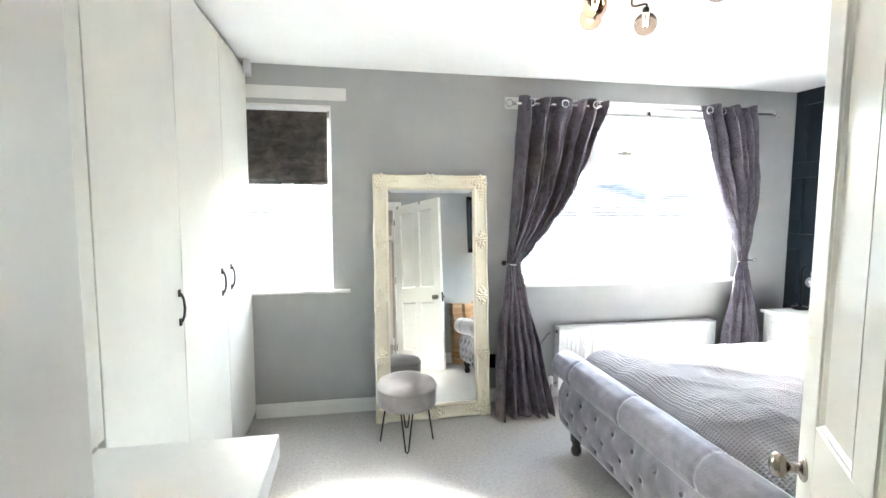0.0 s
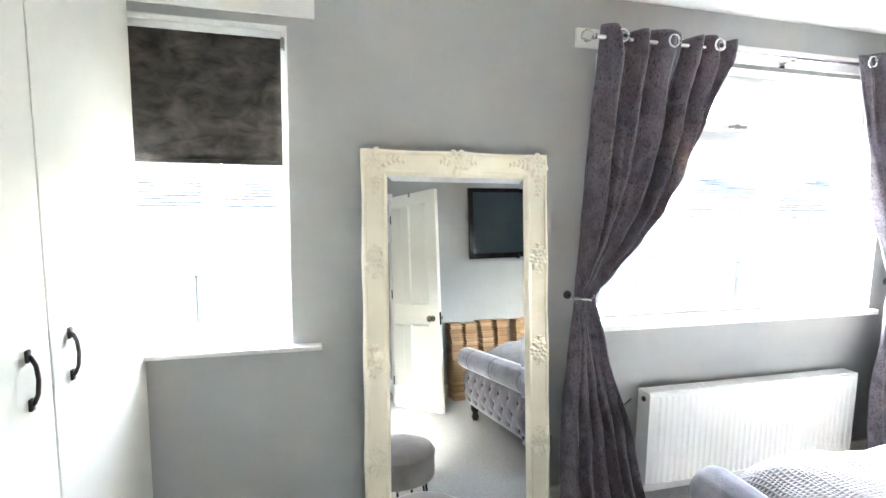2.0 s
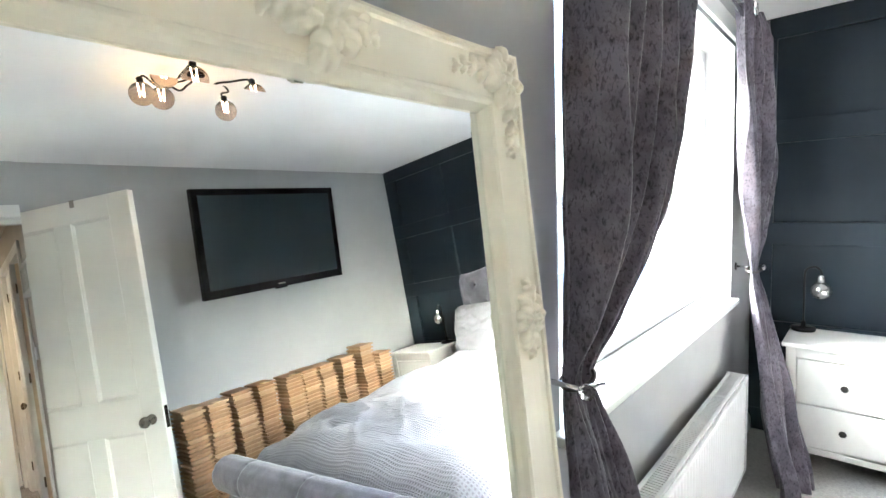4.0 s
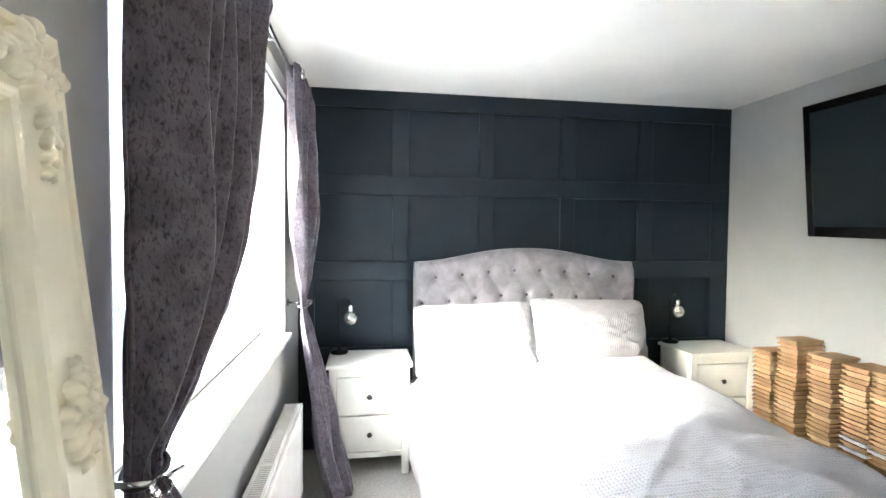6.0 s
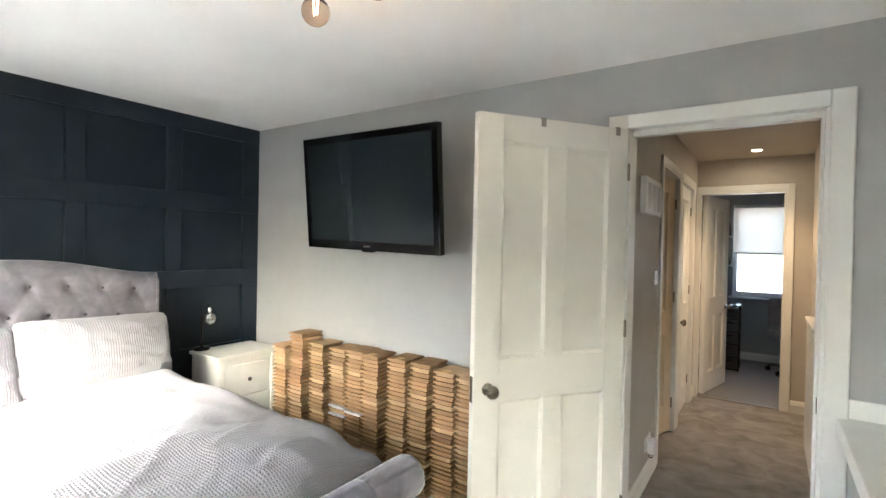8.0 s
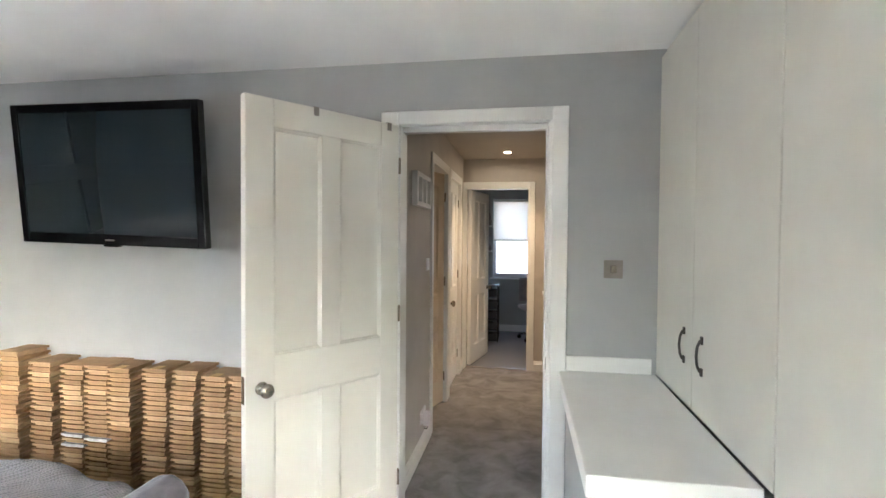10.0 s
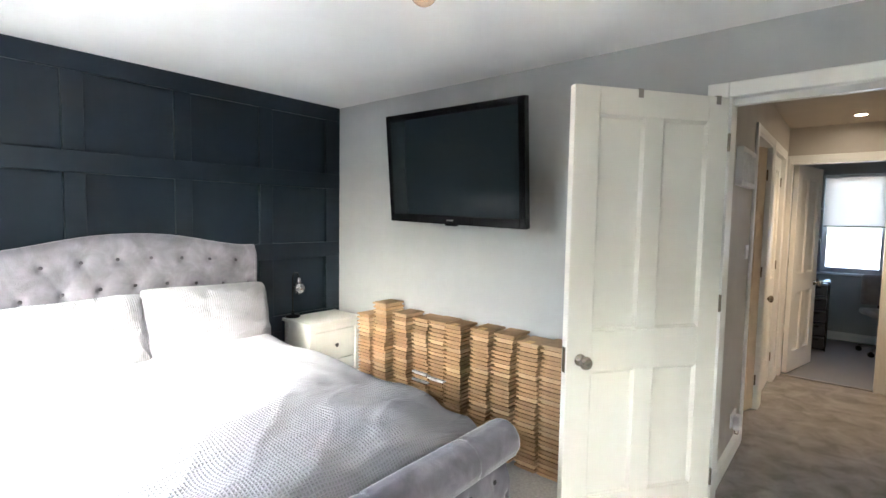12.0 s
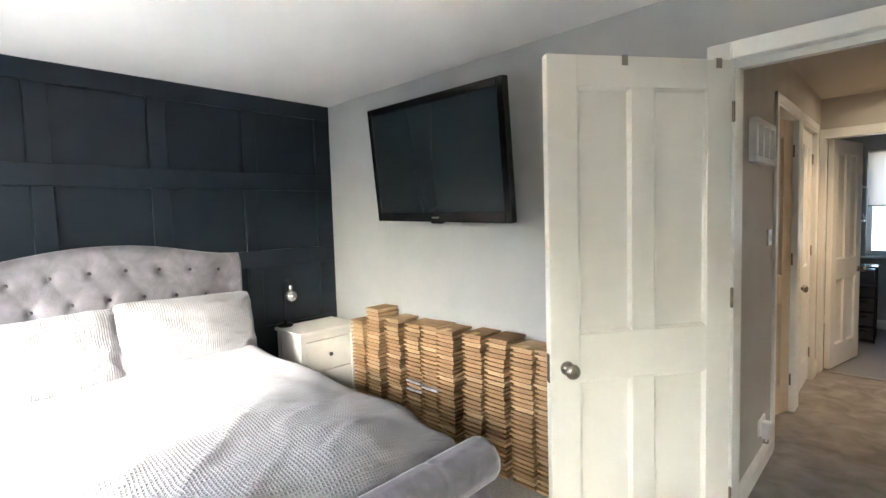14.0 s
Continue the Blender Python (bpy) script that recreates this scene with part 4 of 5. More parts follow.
foot = part("footboard", grid(foot_fn, 180, 120), M_VELVET, bed, "rolled velvet footboard with buttoned front", True)
for y, s in ((BY0 - 0.012, 1), (BY1 + 0.012, -1)):
    bm = bmesh.new()
    ring = [bm.verts.new((FX + 0.045 + (p.x - 0.045) * 0.9 - BX, y - BYC + s * 0.001, 0.45 + (p.z - 0.45) * 0.9)) for p in (along(FOOT, k / 60) for k in range(60))]
    f = bm.faces.new(ring)
    ext = bmesh.ops.extrude_face_region(bm, geom=[f])
    bmesh.ops.translate(bm, vec=(0, s * 0.01, 0), verts=[q for q in ext["geom"] if isinstance(q, bmesh.types.BMVert)])
    bmesh.ops.recalc_face_normals(bm, faces=bm.faces)
    part("end_cap", bm, M_VELVET, foot)
for r in range(3):
    for c in range(9 if r % 2 == 0 else 8):
        y = 0.93 + 1.30 / 8 * (c + (0.5 if r % 2 else 0))
        z = 0.175 + 0.085 * r
        b = new("button", button_me)
        b.parent = foot
        b.matrix_basis = Matrix.Translation((FX + (0.028, 0.015, 0.022)[r] - BX, y - BYC, z))
for y in (BY0 + 0.02, BY1 - 0.06):
    part("side_rail", box(0.76 - BX, HX - BX, y - BYC, y + 0.04 - BYC, 0.12, 0.40, 0.015, 3), M_VELVET, bed, "", True)
for x, y in ((0.665, BY0 + 0.06), (0.665, BY1 - 0.10), (2.78, BY0 + 0.06), (2.78, BY1 - 0.06)):
    part("foot", lathe(((0, 0), (0.022, 0), (0.030, 0.02), (0.030, 0.035), (0.022, 0.055), (0.026, 0.07), (0.034, 0.085), (0.034, 0.122), (0, 0.122)), 18, Matrix.Translation((x - BX, y - BYC, 0))), M_DARKWOOD, bed, "turned dark wooden foot", True)
mattress = tagged(mesh_ob("mattress", box(0.79, 2.64, 0.925, 2.255, 0.32, 0.500, 0.05, 4), M_WHITE, True), "white mattress under the grey duvet", "mattress")


def duvet_fn(u, v):
    x = lerp(0.712, 2.60, v)
    y0, y1 = 0.81, 2.338
    drop0, drop1 = 0.20, 0.40
    L = (y1 - y0) + drop0 + drop1
    d = u * L
    rad = 0.07
    if d < drop0:
        sm = min(1, max(0, (x - 0.73) / 0.12)) ** 2
        y, z = y0 + 0.05 * (1 - sm), 0.555 - (drop0 - d) * sm - 0.05 * (1 - sm)
        y -= 0.01 * math.sin(x * 9) * (drop0 - d) / drop0
    elif d > L - drop1:
        e = d - (L - drop1)
        sm = min(1, max(0, (x - 0.73) / 0.12)) ** 2
        y, z = y1 - 0.05 * (1 - sm), 0.505 - e * sm - 0.02 * (1 - sm)
        y += 0.008 * math.sin(x * 8 + 1) * e / drop1
    else:
        y, z = y0 + d - drop0, 0.625
        for edge in (y0, y1):
            q = abs(y - edge)
            if q < rad * 2:
                z -= rad * (1 - q / (rad * 2)) ** 2
    top = 1 if drop0 <= d <= L - drop1 else 0
    mid = max(0, 1 - ((y - 1.58) / 0.80) ** 2)
    z += mid * 0.015
    fw = min(1, max(0, (y - 1.25) / 0.95))
    z -= 0.050 * fw * fw * (3 - 2 * fw) * top
    z += 0.022 * math.exp(-((x - 0.98) / 0.22) ** 2) * math.exp(-((y - 1.15) / 0.34) ** 2)
    z += 0.030 * math.exp(-((x - 1.15) / 0.22) ** 2) * math.exp(-((y - 1.75) / 0.40) ** 2)
    z -= 0.026 * math.exp(-((x - 0.95) / 0.045) ** 2 - ((y - 1.32) / 0.06) ** 2)
    fs = min(1, max(0, (1.30 - y) / 0.35))
    z -= 0.032 * math.exp(-((x - 1.30) / 0.36) ** 2) * fs * fs * (3 - 2 * fs)
    crest = x - (1.32 - 0.5 * (y - 1.5) ** 2)
    z += top * (0.024 * math.exp(-(crest / (0.10 if crest < 0 else 0.055)) ** 2) - 0.010 * math.exp(-((crest - 0.13) / 0.06) ** 2))
    z -= 0.018 * math.exp(-((x - 1.35) / 0.07) ** 2 - ((y - 1.62 - 0.5 * (x - 1.35)) / 0.25) ** 2)
    z += 0.026 * noise.noise(Vector((x * 3.1, y * 3.1, 2.0))) + 0.011 * noise.noise(Vector((x * 8, y * 8, 5.0)))
    fa, fb = min(1, max(0, (1.35 - x) / 0.45)), min(1, max(0, (1.40 - y) / 0.5))
    z -= 0.075 * fa * fa * (3 - 2 * fa) * fb * fb * (3 - 2 * fb)
    w1 = 1 - abs(noise.noise(Vector((x * 4.5 + y * 1.5, y * 2.2 - x, 9.0))))
    z += 0.012 * w1 ** 6 * min(1, max(0, (1.75 - x) / 0.5))
    w2 = 1 - abs(noise.noise(Vector((x * 9 - y * 4, y * 7 + x * 3, 3.0))))
    z += 0.005 * w2 ** 8 * min(1, max(0, (1.9 - x) / 0.6))
    if x < 0.90:
        k = (0.90 - x) / 0.188
        z -= 0.115 * k ** 3
    if x > 2.45:
        z -= 0.03 * (x - 2.45) / 0.15
    return Vector((x, y, z))


LAY = [0.0]
for k in range(200):
    LAY.append(LAY[-1] + (duvet_fn(0.45, (k + 1) / 200) - duvet_fn(0.45, k / 200)).length)
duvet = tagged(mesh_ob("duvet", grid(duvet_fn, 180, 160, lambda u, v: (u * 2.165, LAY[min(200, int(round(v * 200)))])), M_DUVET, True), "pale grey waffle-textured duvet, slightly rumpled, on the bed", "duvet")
md = duvet.modifiers.new("thickness", "SOLIDIFY")
md.thickness = 0.012


def pillow(y, z, w, h, tilt, roll, seed, label):
    def fn(u, v):
        a, b = u * 2 - 1, v * 2 - 1
        pin = 1 - 0.035 * (1 - b * b) * abs(a) ** 3 - 0.05 * (a * b) ** 6
        pin2 = 1 - 0.05 * (1 - a * a) * abs(b) ** 3 - 0.08 * (a * b) ** 6
        pin2 += 0.012 * noise.noise(Vector((a * 4, 3.0, seed)))
        return a * w / 2 * pin, b * h / 2 * pin2

    def sheet(sign):
        def f(u, v):
            a, b = u * 2 - 1, v * 2 - 1
            px, pz = fn(u, v)
            t = 0.110 * max(0, (1 - abs(a) ** 3.4)) ** 0.55 * max(0, (1 - abs(b) ** 2.6)) ** 0.55
            wr = 0.016 * noise.noise(Vector((a * 2.6, b * 2.2, seed))) + 0.010 * noise.noise(Vector((a * 6, b * 5, seed + 3)))
            wr += 0.009 * (1 - abs(noise.noise(Vector((a * 2.2 + b * 1.8, b * 1.8 - a * 1.2, seed + 6))))) ** 7 * (0.35 + 0.65 * abs(a))
            wr += 0.003 * (1 - abs(noise.noise(Vector((a * 7 - b * 3, b * 5, seed + 9))))) ** 6
            return Vector((sign * (t + (wr if t > 0.02 else 0)), px, pz))
        return f
    bm = grid(sheet(-1), 96, 64, lambda u, v: (u * w, v * h))
    merge(bm, grid(sheet(1), 96, 64, lambda u, v: (u * w, v * h)))
    bmesh.ops.remove_doubles(bm, verts=bm.verts, dist=0.0006)
    bmesh.ops.recalc_face_normals(bm, faces=bm.faces)
    ob = tagged(mesh_ob("pillow", bm, M_PILLOW, True), label, "pillow", "pillows on the bed")
    ob.matrix_basis = Matrix.Translation((2.52, y, z)) @ pose(0, 0, 0, 0, tilt, 0) @ pose(0, 0, 0, roll)
    return ob


pillow(1.950, 0.768, 0.765, 0.44, 20, -1.5, 3.0, "pale grey crumpled ribbed pillow with a sagging corner against the headboard")
pillow(1.228, 0.800, 0.765, 0.41, 18, 1.5, 8.0, "pale grey finely ribbed pillow leaning on the headboard")


# ---- nightstands and lamps ----
def nightstand(x, y):
    n = thing("nightstand", x, y, 0, 0, "white two-drawer wooden nightstand beside the bed", "nightstand", "nightstands")
    F, B, W2, T = -0.165, 0.165, 0.228, 0.65
    part("top", box(F - 0.022, B + 0.01, -W2 - 0.016, W2 + 0.016, T - 0.022, T, 0.004), M_NIGHT, n)
    for sx in (F, B - 0.042):
        for sy in (-W2, W2 - 0.042):
            part("leg", box(sx, sx + 0.042, sy, sy + 0.042, 0.0, T - 0.022, 0.003), M_NIGHT, n)
    for sy in (-W2 + 0.010, W2 - 0.022):
        part("side_panel", box(F + 0.042, B - 0.042, sy, sy + 0.012, 0.13, T - 0.022), M_NIGHT, n)
    part("back_panel", box(B - 0.02, B - 0.010, -W2 + 0.042, W2 - 0.042, 0.13, T - 0.022), M_NIGHT, n)
    part("rail", box(F + 0.004, F + 0.03, -W2 + 0.042, W2 - 0.042, 0.105, 0.135, 0.002), M_NIGHT, n)
    part("rail", box(F + 0.004, F + 0.03, -W2 + 0.042, W2 - 0.042, 0.575, 0.628, 0.002), M_NIGHT, n)
    for z0, z1 in ((0.141, 0.345), (0.352, 0.570)):
        d = part("drawer", box(F + 0.006, F + 0.30, -W2 + 0.046, W2 - 0.046, z0, z1, 0.003), M_NIGHT, n)
        part("knob", lathe(((0, 0), (0.006, 0), (0.006, 0.010), (0.014, 0.016), (0.015, 0.021), (0.011, 0.025), (0, 0.026)), 16, Matrix.Translation((F + 0.006, 0, (z0 + z1) / 2)) @ pose(0, 0, 0, 0, -90)), M_PEWTER, d, "round dark metal knob", True)
    return n


nsa = nightstand(2.630, 2.583)
copy_thing(nsa, pose(2.630, 0.328, 0))


def bedside_lamp(x, y, rz):
    l = thing("table_lamp", x, y, 0.652, rz, "black arched table lamp with a smoky glass globe bulb", "lamp", "bedside lamps")
    part("base", lathe(((0, 0), (0.052, 0), (0.055, 0.004), (0.055, 0.015), (0.051, 0.020), (0.012, 0.021), (0.010, 0.05), (0, 0.05)), 28), M_BLACKM, l, "", True)
    pts = [(0, 0, 0.02), (0, 0, 0.28)] + [(0.036 - 0.036 * math.cos(a), 0, 0.30 + 0.036 * math.sin(a)) for a in [math.pi * k / 12 for k in range(13)]] + [(0.072, 0, 0.285)]
    part("stem", tube(pts, 0.0055, 10), M_BLACKM, l, "", True)
    part("bulb_socket", lathe(((0, 0.25), (0.014, 0.25), (0.017, 0.258), (0.017, 0.285), (0.010, 0.295), (0, 0.295)), 18, Matrix.Translation((0.072, 0, 0))), M_CHROME, l, "chrome bulb socket", True)
    prof = [(0.048 * math.sin(a), 0.212 - 0.048 * math.cos(a)) for a in [math.pi * k / 18 for k in range(0, 17)]]
    g = part("globe_bulb", lathe(prof, 28, Matrix.Translation((0.072, 0, 0))), M_SILVER, l, "smoky mirrored globe bulb", True)
    return l


M_SILVER = mat("half_silvered_glass", (0.62, 0.60, 0.58), 0.05, 0.85, vary=0.0)
bedside_lamp(2.735, 2.768, -70)
bedside_lamp(2.765, 0.505, -70)

# ---- television ----
tv = thing("television", 1.483, 0.205, 1.735, 0, "large black flat television on a tilting wall bracket", "television")
tv.matrix_basis = pose(1.459, 0.236, 1.740, -6.0, -1.4, -3.2)
TW, TH = 0.562, 0.354
bm = bmesh.new()
BZ = 0.043
for q in ((-TW, -TW + BZ, -TH, TH), (TW - BZ, TW, -TH, TH), (-TW + BZ, TW - BZ, TH - BZ, TH), (-TW + BZ, TW - BZ, -TH, -TH + 0.055)):
    bm_box(bm, q[0], q[1], -0.02, 0.022, q[2], q[3], 0.004)
part("bezel", bm, M_BLACKP, tv, "glossy black bezel")
part("screen", box(-TW + BZ - 0.002, TW - BZ + 0.002, -0.015, 0.018, -TH + 0.053, TH - BZ + 0.002), M_SCREEN, tv, "dark switched-off screen")
part("back_cover", box(-TW + 0.03, TW - 0.03, -0.055, -0.018, -TH + 0.03, TH - 0.03, 0.012), M_BLACKP, tv)
part("badge", box(-0.028, 0.028, 0.022, 0.0235, -TH + 0.022, -TH + 0.030), M_STEEL, tv, "plain pale maker's badge bar")
part("sensor_bump", box(-0.045, 0.045, -0.01, 0.02, -TH - 0.010, -TH + 0.002, 0.004), M_BLACKP, tv)
part("wall_bracket", box(-0.13, 0.13, -0.228, -0.055, -0.10, 0.10, 0.004), M_BLACKM, tv)

# ---- stacks of cardboard boxes ----
rng = random.Random(5)
protos = []
for k in range(5):
    bm = bmesh.new()
    hh = (0.0235, 0.0255, 0.0285, 0.0245, 0.0265)[k]
    bm_box(bm, -0.054, 0.054, -0.088, 0.077, 0.0, hh - 0.004)
    bm_box(bm, -0.068, 0.068, -0.090, 0.091, hh - 0.0125, hh - 0.0008)
    bm_box(bm, -0.054, 0.054, 0.0765, 0.0800, 0.002, hh * 0.5)
    me = bpy.data.meshes.new("cardboard_box")
    bm.to_mesh(me)
    bm.free()
    me.materials.append(M_CARDL if k in (2,) else M_CARD)
    protos.append((me, hh))
wrap = protos[0][0].copy()
wrap.materials.clear()
wrap.materials.append(M_TAPE)
tops = (0.705, 0.805, 0.755, 0.758, 0.768, 0.765, 0.762, 0.765, 0.752, 0.770)
CX = (2.295, 2.115, 1.905, 1.730, 1.578, 1.435, 1.232, 1.068, 0.900, 0.750)
for i, top in enumerate(tops):
    cx = CX[i]
    cy = 0.118 + rng.uniform(-0.008, 0.008)
    z = 0.001
    lx, ly = 0.0, 0.0
    while z < top - 0.02:
        me, hh = rng.choice(protos)
        b = new("cardboard_box", me)
        if i in (3, 4) and 0.28 < z < 0.37 and rng.random() < 0.3:
            b.data = wrap
            hh = 0.0235
        lx = 0.85 * lx + rng.uniform(-0.005, 0.005)
        ly = 0.8 * ly + rng.uniform(-0.005, 0.005)
        b.matrix_basis = pose(cx + lx, cy + ly, z, 0, 0, rng.uniform(-2.2, 2.2))
        tagged(b, "flat brown cardboard box in a tall stack against the wall" if b.data is not wrap else "flat cardboard box in clear plastic wrap, in a stack", "cardboard box", "stacked cardboard boxes")
        z += hh
    if i in (5, 6, 8):
        part("parcel_tape", box(-0.020, 0.024, 0.030, 0.0925, hh - 0.0006, hh + 0.0006), M_AMBER, b, "short strip of amber parcel tape")

# ---- ceiling light ----
cl = thing("ceiling_light", 0.52, 1.46, H, 0, "black branching ceiling light with smoky globe bulbs", "ceiling light")
part("ceiling_rose", lathe(((0, 0), (0.06, 0), (0.06, -0.012), (0.052, -0.022), (0, -0.024)), 28), M_BLACKM, cl, "", True)
ARMS = ((0.14, 0.215, -0.060), (-0.16, 0.09, -0.060), (0.185, -0.155, -0.062), (-0.08, -0.16, -0.040), (-0.10, 0.24, -0.045), (-0.17, -0.12, -0.050))
for dx, dy, dz in ARMS:
    a = math.atan2(dy, dx)
    px, py = -math.sin(a) * 0.05, math.cos(a) * 0.05
    raw = [(0, 0, -0.02), (dx * 0.2 + px * 0.4, dy * 0.2 + py * 0.4, -0.050), (dx * 0.5 + px, dy * 0.5 + py, -0.045), (dx * 0.75 + px, dy * 0.75 + py, -0.055), (dx * 0.92, dy * 0.92, dz + 0.022), (dx, dy, dz + 0.004)]
    pts = []
    for k in range(len(raw) - 1):
        p0, p1, p2, p3 = (Vector(raw[max(0, min(len(raw) - 1, k + j))]) for j in (-1, 0, 1, 2))
        for t in (0, 0.25, 0.5, 0.75):
            pts.append(0.5 * ((2 * p1) + (p2 - p0) * t + (2 * p0 - 5 * p1 + 4 * p2 - p3) * t * t + (3 * p1 - p0 - 3 * p2 + p3) * t ** 3))
    pts.append(Vector(raw[-1]))
    arm = part("arm", tube(pts, 0.0045, 8), M_BLACKM, cl, "thin curved black arm", True)
    part("bulb_holder", lathe(((0, 0.0), (0.013, 0.0), (0.014, 0.022), (0.008, 0.028), (0, 0.028)), 14, Matrix.Translation((dx, dy, dz - 0.010))), M_BLACKM, arm, "", True)
    prof = [(0.047 * math.sin(t), -0.047 * math.cos(t)) for t in [math.pi * k / 18 for k in range(0, 18)]]
    gb = part("globe_bulb", lathe(prof, 24, Matrix.Translation((dx, dy, dz - 0.052))), M_SMOKE, arm, "smoky amber glass globe", True)
    gb.visible_shadow = False
    part("filament", tube([(dx - 0.008, dy, dz - 0.02), (dx - 0.006, dy, dz - 0.06), (dx, dy + 0.004, dz - 0.045), (dx + 0.006, dy, dz - 0.06), (dx + 0.008, dy, dz - 0.02)], 0.0009, 6), M_FILAMENT, arm)

# ---- landing beyond the door ----
HXL, HXR, HYF, HH = 0.050, -0.86, -2.92, 2.29
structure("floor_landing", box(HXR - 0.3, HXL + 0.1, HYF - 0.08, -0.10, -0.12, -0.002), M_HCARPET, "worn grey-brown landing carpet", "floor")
structure("ceiling_landing", box(HXR - 0.3, HXL + 0.2, HYF - 0.1, -0.12, HH, HH + 0.1), M_HCEIL, "landing ceiling, its weak warm light put into a dull cream colour", "ceiling")
bm = bmesh.new()
DY0, DY1 = -1.10, -1.80
CY0, CY1 = -1.93, -2.66  # second side doorway, shut
for y0, y1, z0, z1 in ((DY0, -0.11, 0, HH), (DY1, DY0, 2.0, HH), (CY0, DY1, 0, HH), (CY1, CY0, 2.0, HH), (HYF, CY1, 0, HH)):
    bm_box(bm, HXL, HXL + 0.1, y0, y1, z0, z1)
structure("wall_landing_east", bm, M_HALL, "greige painted landing wall with a doorway", "wall")
structure("wall_landing_west", box(HXR - 0.1, HXR, HYF, -0.11, 0, HH), M_HALL, "greige painted landing wall", "wall")
bm = bmesh.new()
FD = (-0.672, 0.030, 1.985)
for x0, x1, z0, z1 in ((-1.7, FD[0], 0, HH + 0.05), (FD[0], FD[1], FD[2], HH + 0.05), (FD[1], 0.45, 0, HH + 0.05)):
    bm_box(bm, x0, x1, HYF - 0.1, HYF, z0, z1)
structure("wall_landing_south", bm, M_HALL, "greige painted wall with the far doorway", "wall")
bm = bmesh.new()
bm_box(bm, FD[0], FD[0] + 0.02, HYF - 0.104, HYF + 0.015, 0, FD[2])
bm_box(bm, FD[1] - 0.02, FD[1], HYF - 0.104, HYF + 0.015, 0, FD[2])
bm_box(bm, FD[0] + 0.02, FD[1] - 0.02, HYF - 0.104, HYF + 0.015, FD[2] - 0.02, FD[2])
bm_box(bm, FD[0] - 0.055, FD[0], HYF, HYF + 0.015, 0, FD[2] + 0.055, 0.004)
bm_box(bm, FD[1], FD[1] + 0.04, HYF, HYF + 0.015, 0, FD[2] + 0.055, 0.004)
bm_box(bm, FD[0], FD[1], HYF, HYF + 0.015, FD[2], FD[2] + 0.055, 0.004)
structure("trim_far_door", bm, M_WHITE, "white painted frame of the far doorway", "door frame")
structure("trim_threshold", box(FD[0] + 0.02, FD[1] - 0.02, HYF - 0.06, HYF - 0.02, 0.0, 0.006, 0.002), M_STEEL, "thin metal carpet threshold bar", "threshold")
bm = bmesh.new()
bm_box(bm, HXL - 0.012, HXL + 0.104, DY0 - 0.02, DY0, 0, 1.985)
bm_box(bm, HXL - 0.012, HXL + 0.104, DY1, DY1 + 0.02, 0, 1.985)
bm_box(bm, HXL - 0.012, HXL + 0.104, DY1, DY0, 1.985, 2.005)
for y0, y1 in ((DY0, DY0 + 0.055), (DY1 - 0.055, DY1)):
    bm_box(bm, HXL - 0.016, HXL, y0, y1, 0, 2.055, 0.004)
bm_box(bm, HXL - 0.0155, HXL, DY1 - 0.055, DY0 + 0.055, 2.0, 2.055, 0.004)
bm_box(bm, HXL - 0.012, HXL + 0.104, CY0 - 0.02, CY0, 0, 1.985)
bm_box(bm, HXL - 0.012, HXL + 0.104, CY1, CY1 + 0.02, 0, 1.985)
bm_box(bm, HXL - 0.012, HXL + 0.104, CY1, CY0, 1.985, 2.005)
for y0, y1 in ((CY0, CY0 + 0.055), (CY1 - 0.055, CY1)):
    bm_box(bm, HXL - 0.016, HXL, y0, y1, 0, 2.055, 0.004)
bm_box(bm, HXL - 0.0155, HXL, CY1 - 0.055, CY0 + 0.055, 2.0, 2.055, 0.004)
structure("trim_side_door", bm, M_WHITE, "white painted frames of the two side doorways", "door frame")
# side door, ajar
panel_door("door_2", 0.69, 1.975, HXL + 0.02, DY1 + 0.025, 72, M_BEIGE, "panelled side door standing ajar, warm light put into its beige")
panel_door("door_4", 0.685, 1.975, HXL + 0.02, CY1 + 0.022, 90, M_WHITE, "white panelled door shut in the landing wall")
panel_door("door_3", 0.66, 1.96, FD[1] - 0.024, HYF - 0.10, -103, M_WHITE, "white four-panel door opened into the far room")
structure("wall_side_room", box(HXL + 0.9, HXL + 1.0, -2.3, -0.6, 0, HH), M_HALL, "plain wall of the side room", "wall")
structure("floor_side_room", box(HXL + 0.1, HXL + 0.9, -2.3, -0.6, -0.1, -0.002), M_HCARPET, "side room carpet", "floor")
structure("ceiling_side_room", box(HXL + 0.2, HXL + 1.0, -2.3, -0.6, HH, HH + 0.1), M_CEIL, "side room ceiling", "ceiling")
structure("wall_side_room_end", box(HXL + 0.1, HXL + 1.0, -2.4, -2.3, 0, HH), M_HALL, "plain end wall of the side room", "wall")
structure("wall_side_room_near", box(HXL + 0.1, HXL + 1.0, -0.6, -0.5, 0, HH), M_HALL, "plain near wall of the side room", "wall")
skirting("baseboard_landing", HXL, -0.12, HXL, DY0 + 0.056, 1, 0.11)
skirting("baseboard_landing_end", HXL, CY1 - 0.056, HXL, HYF + 0.016, 1, 0.11)
skirting("baseboard_landing_far", HXR, HYF, FD[0] - 0.056, HYF, -1, 0.11)
bal = thing("stair_balustrade", -0.825, -1.75, 0, 0, "low white boxed balustrade at the stair head", "balustrade", kind="structure")
part("panel", box(-0.03, 0.03, -0.38, 0.36, 0, 0.93, 0.004), M_WHITE, bal)
part("cap_rail", box(-0.034, 0.042, -0.38, 0.375, 0.93, 0.955, 0.006), M_WHITE, bal)
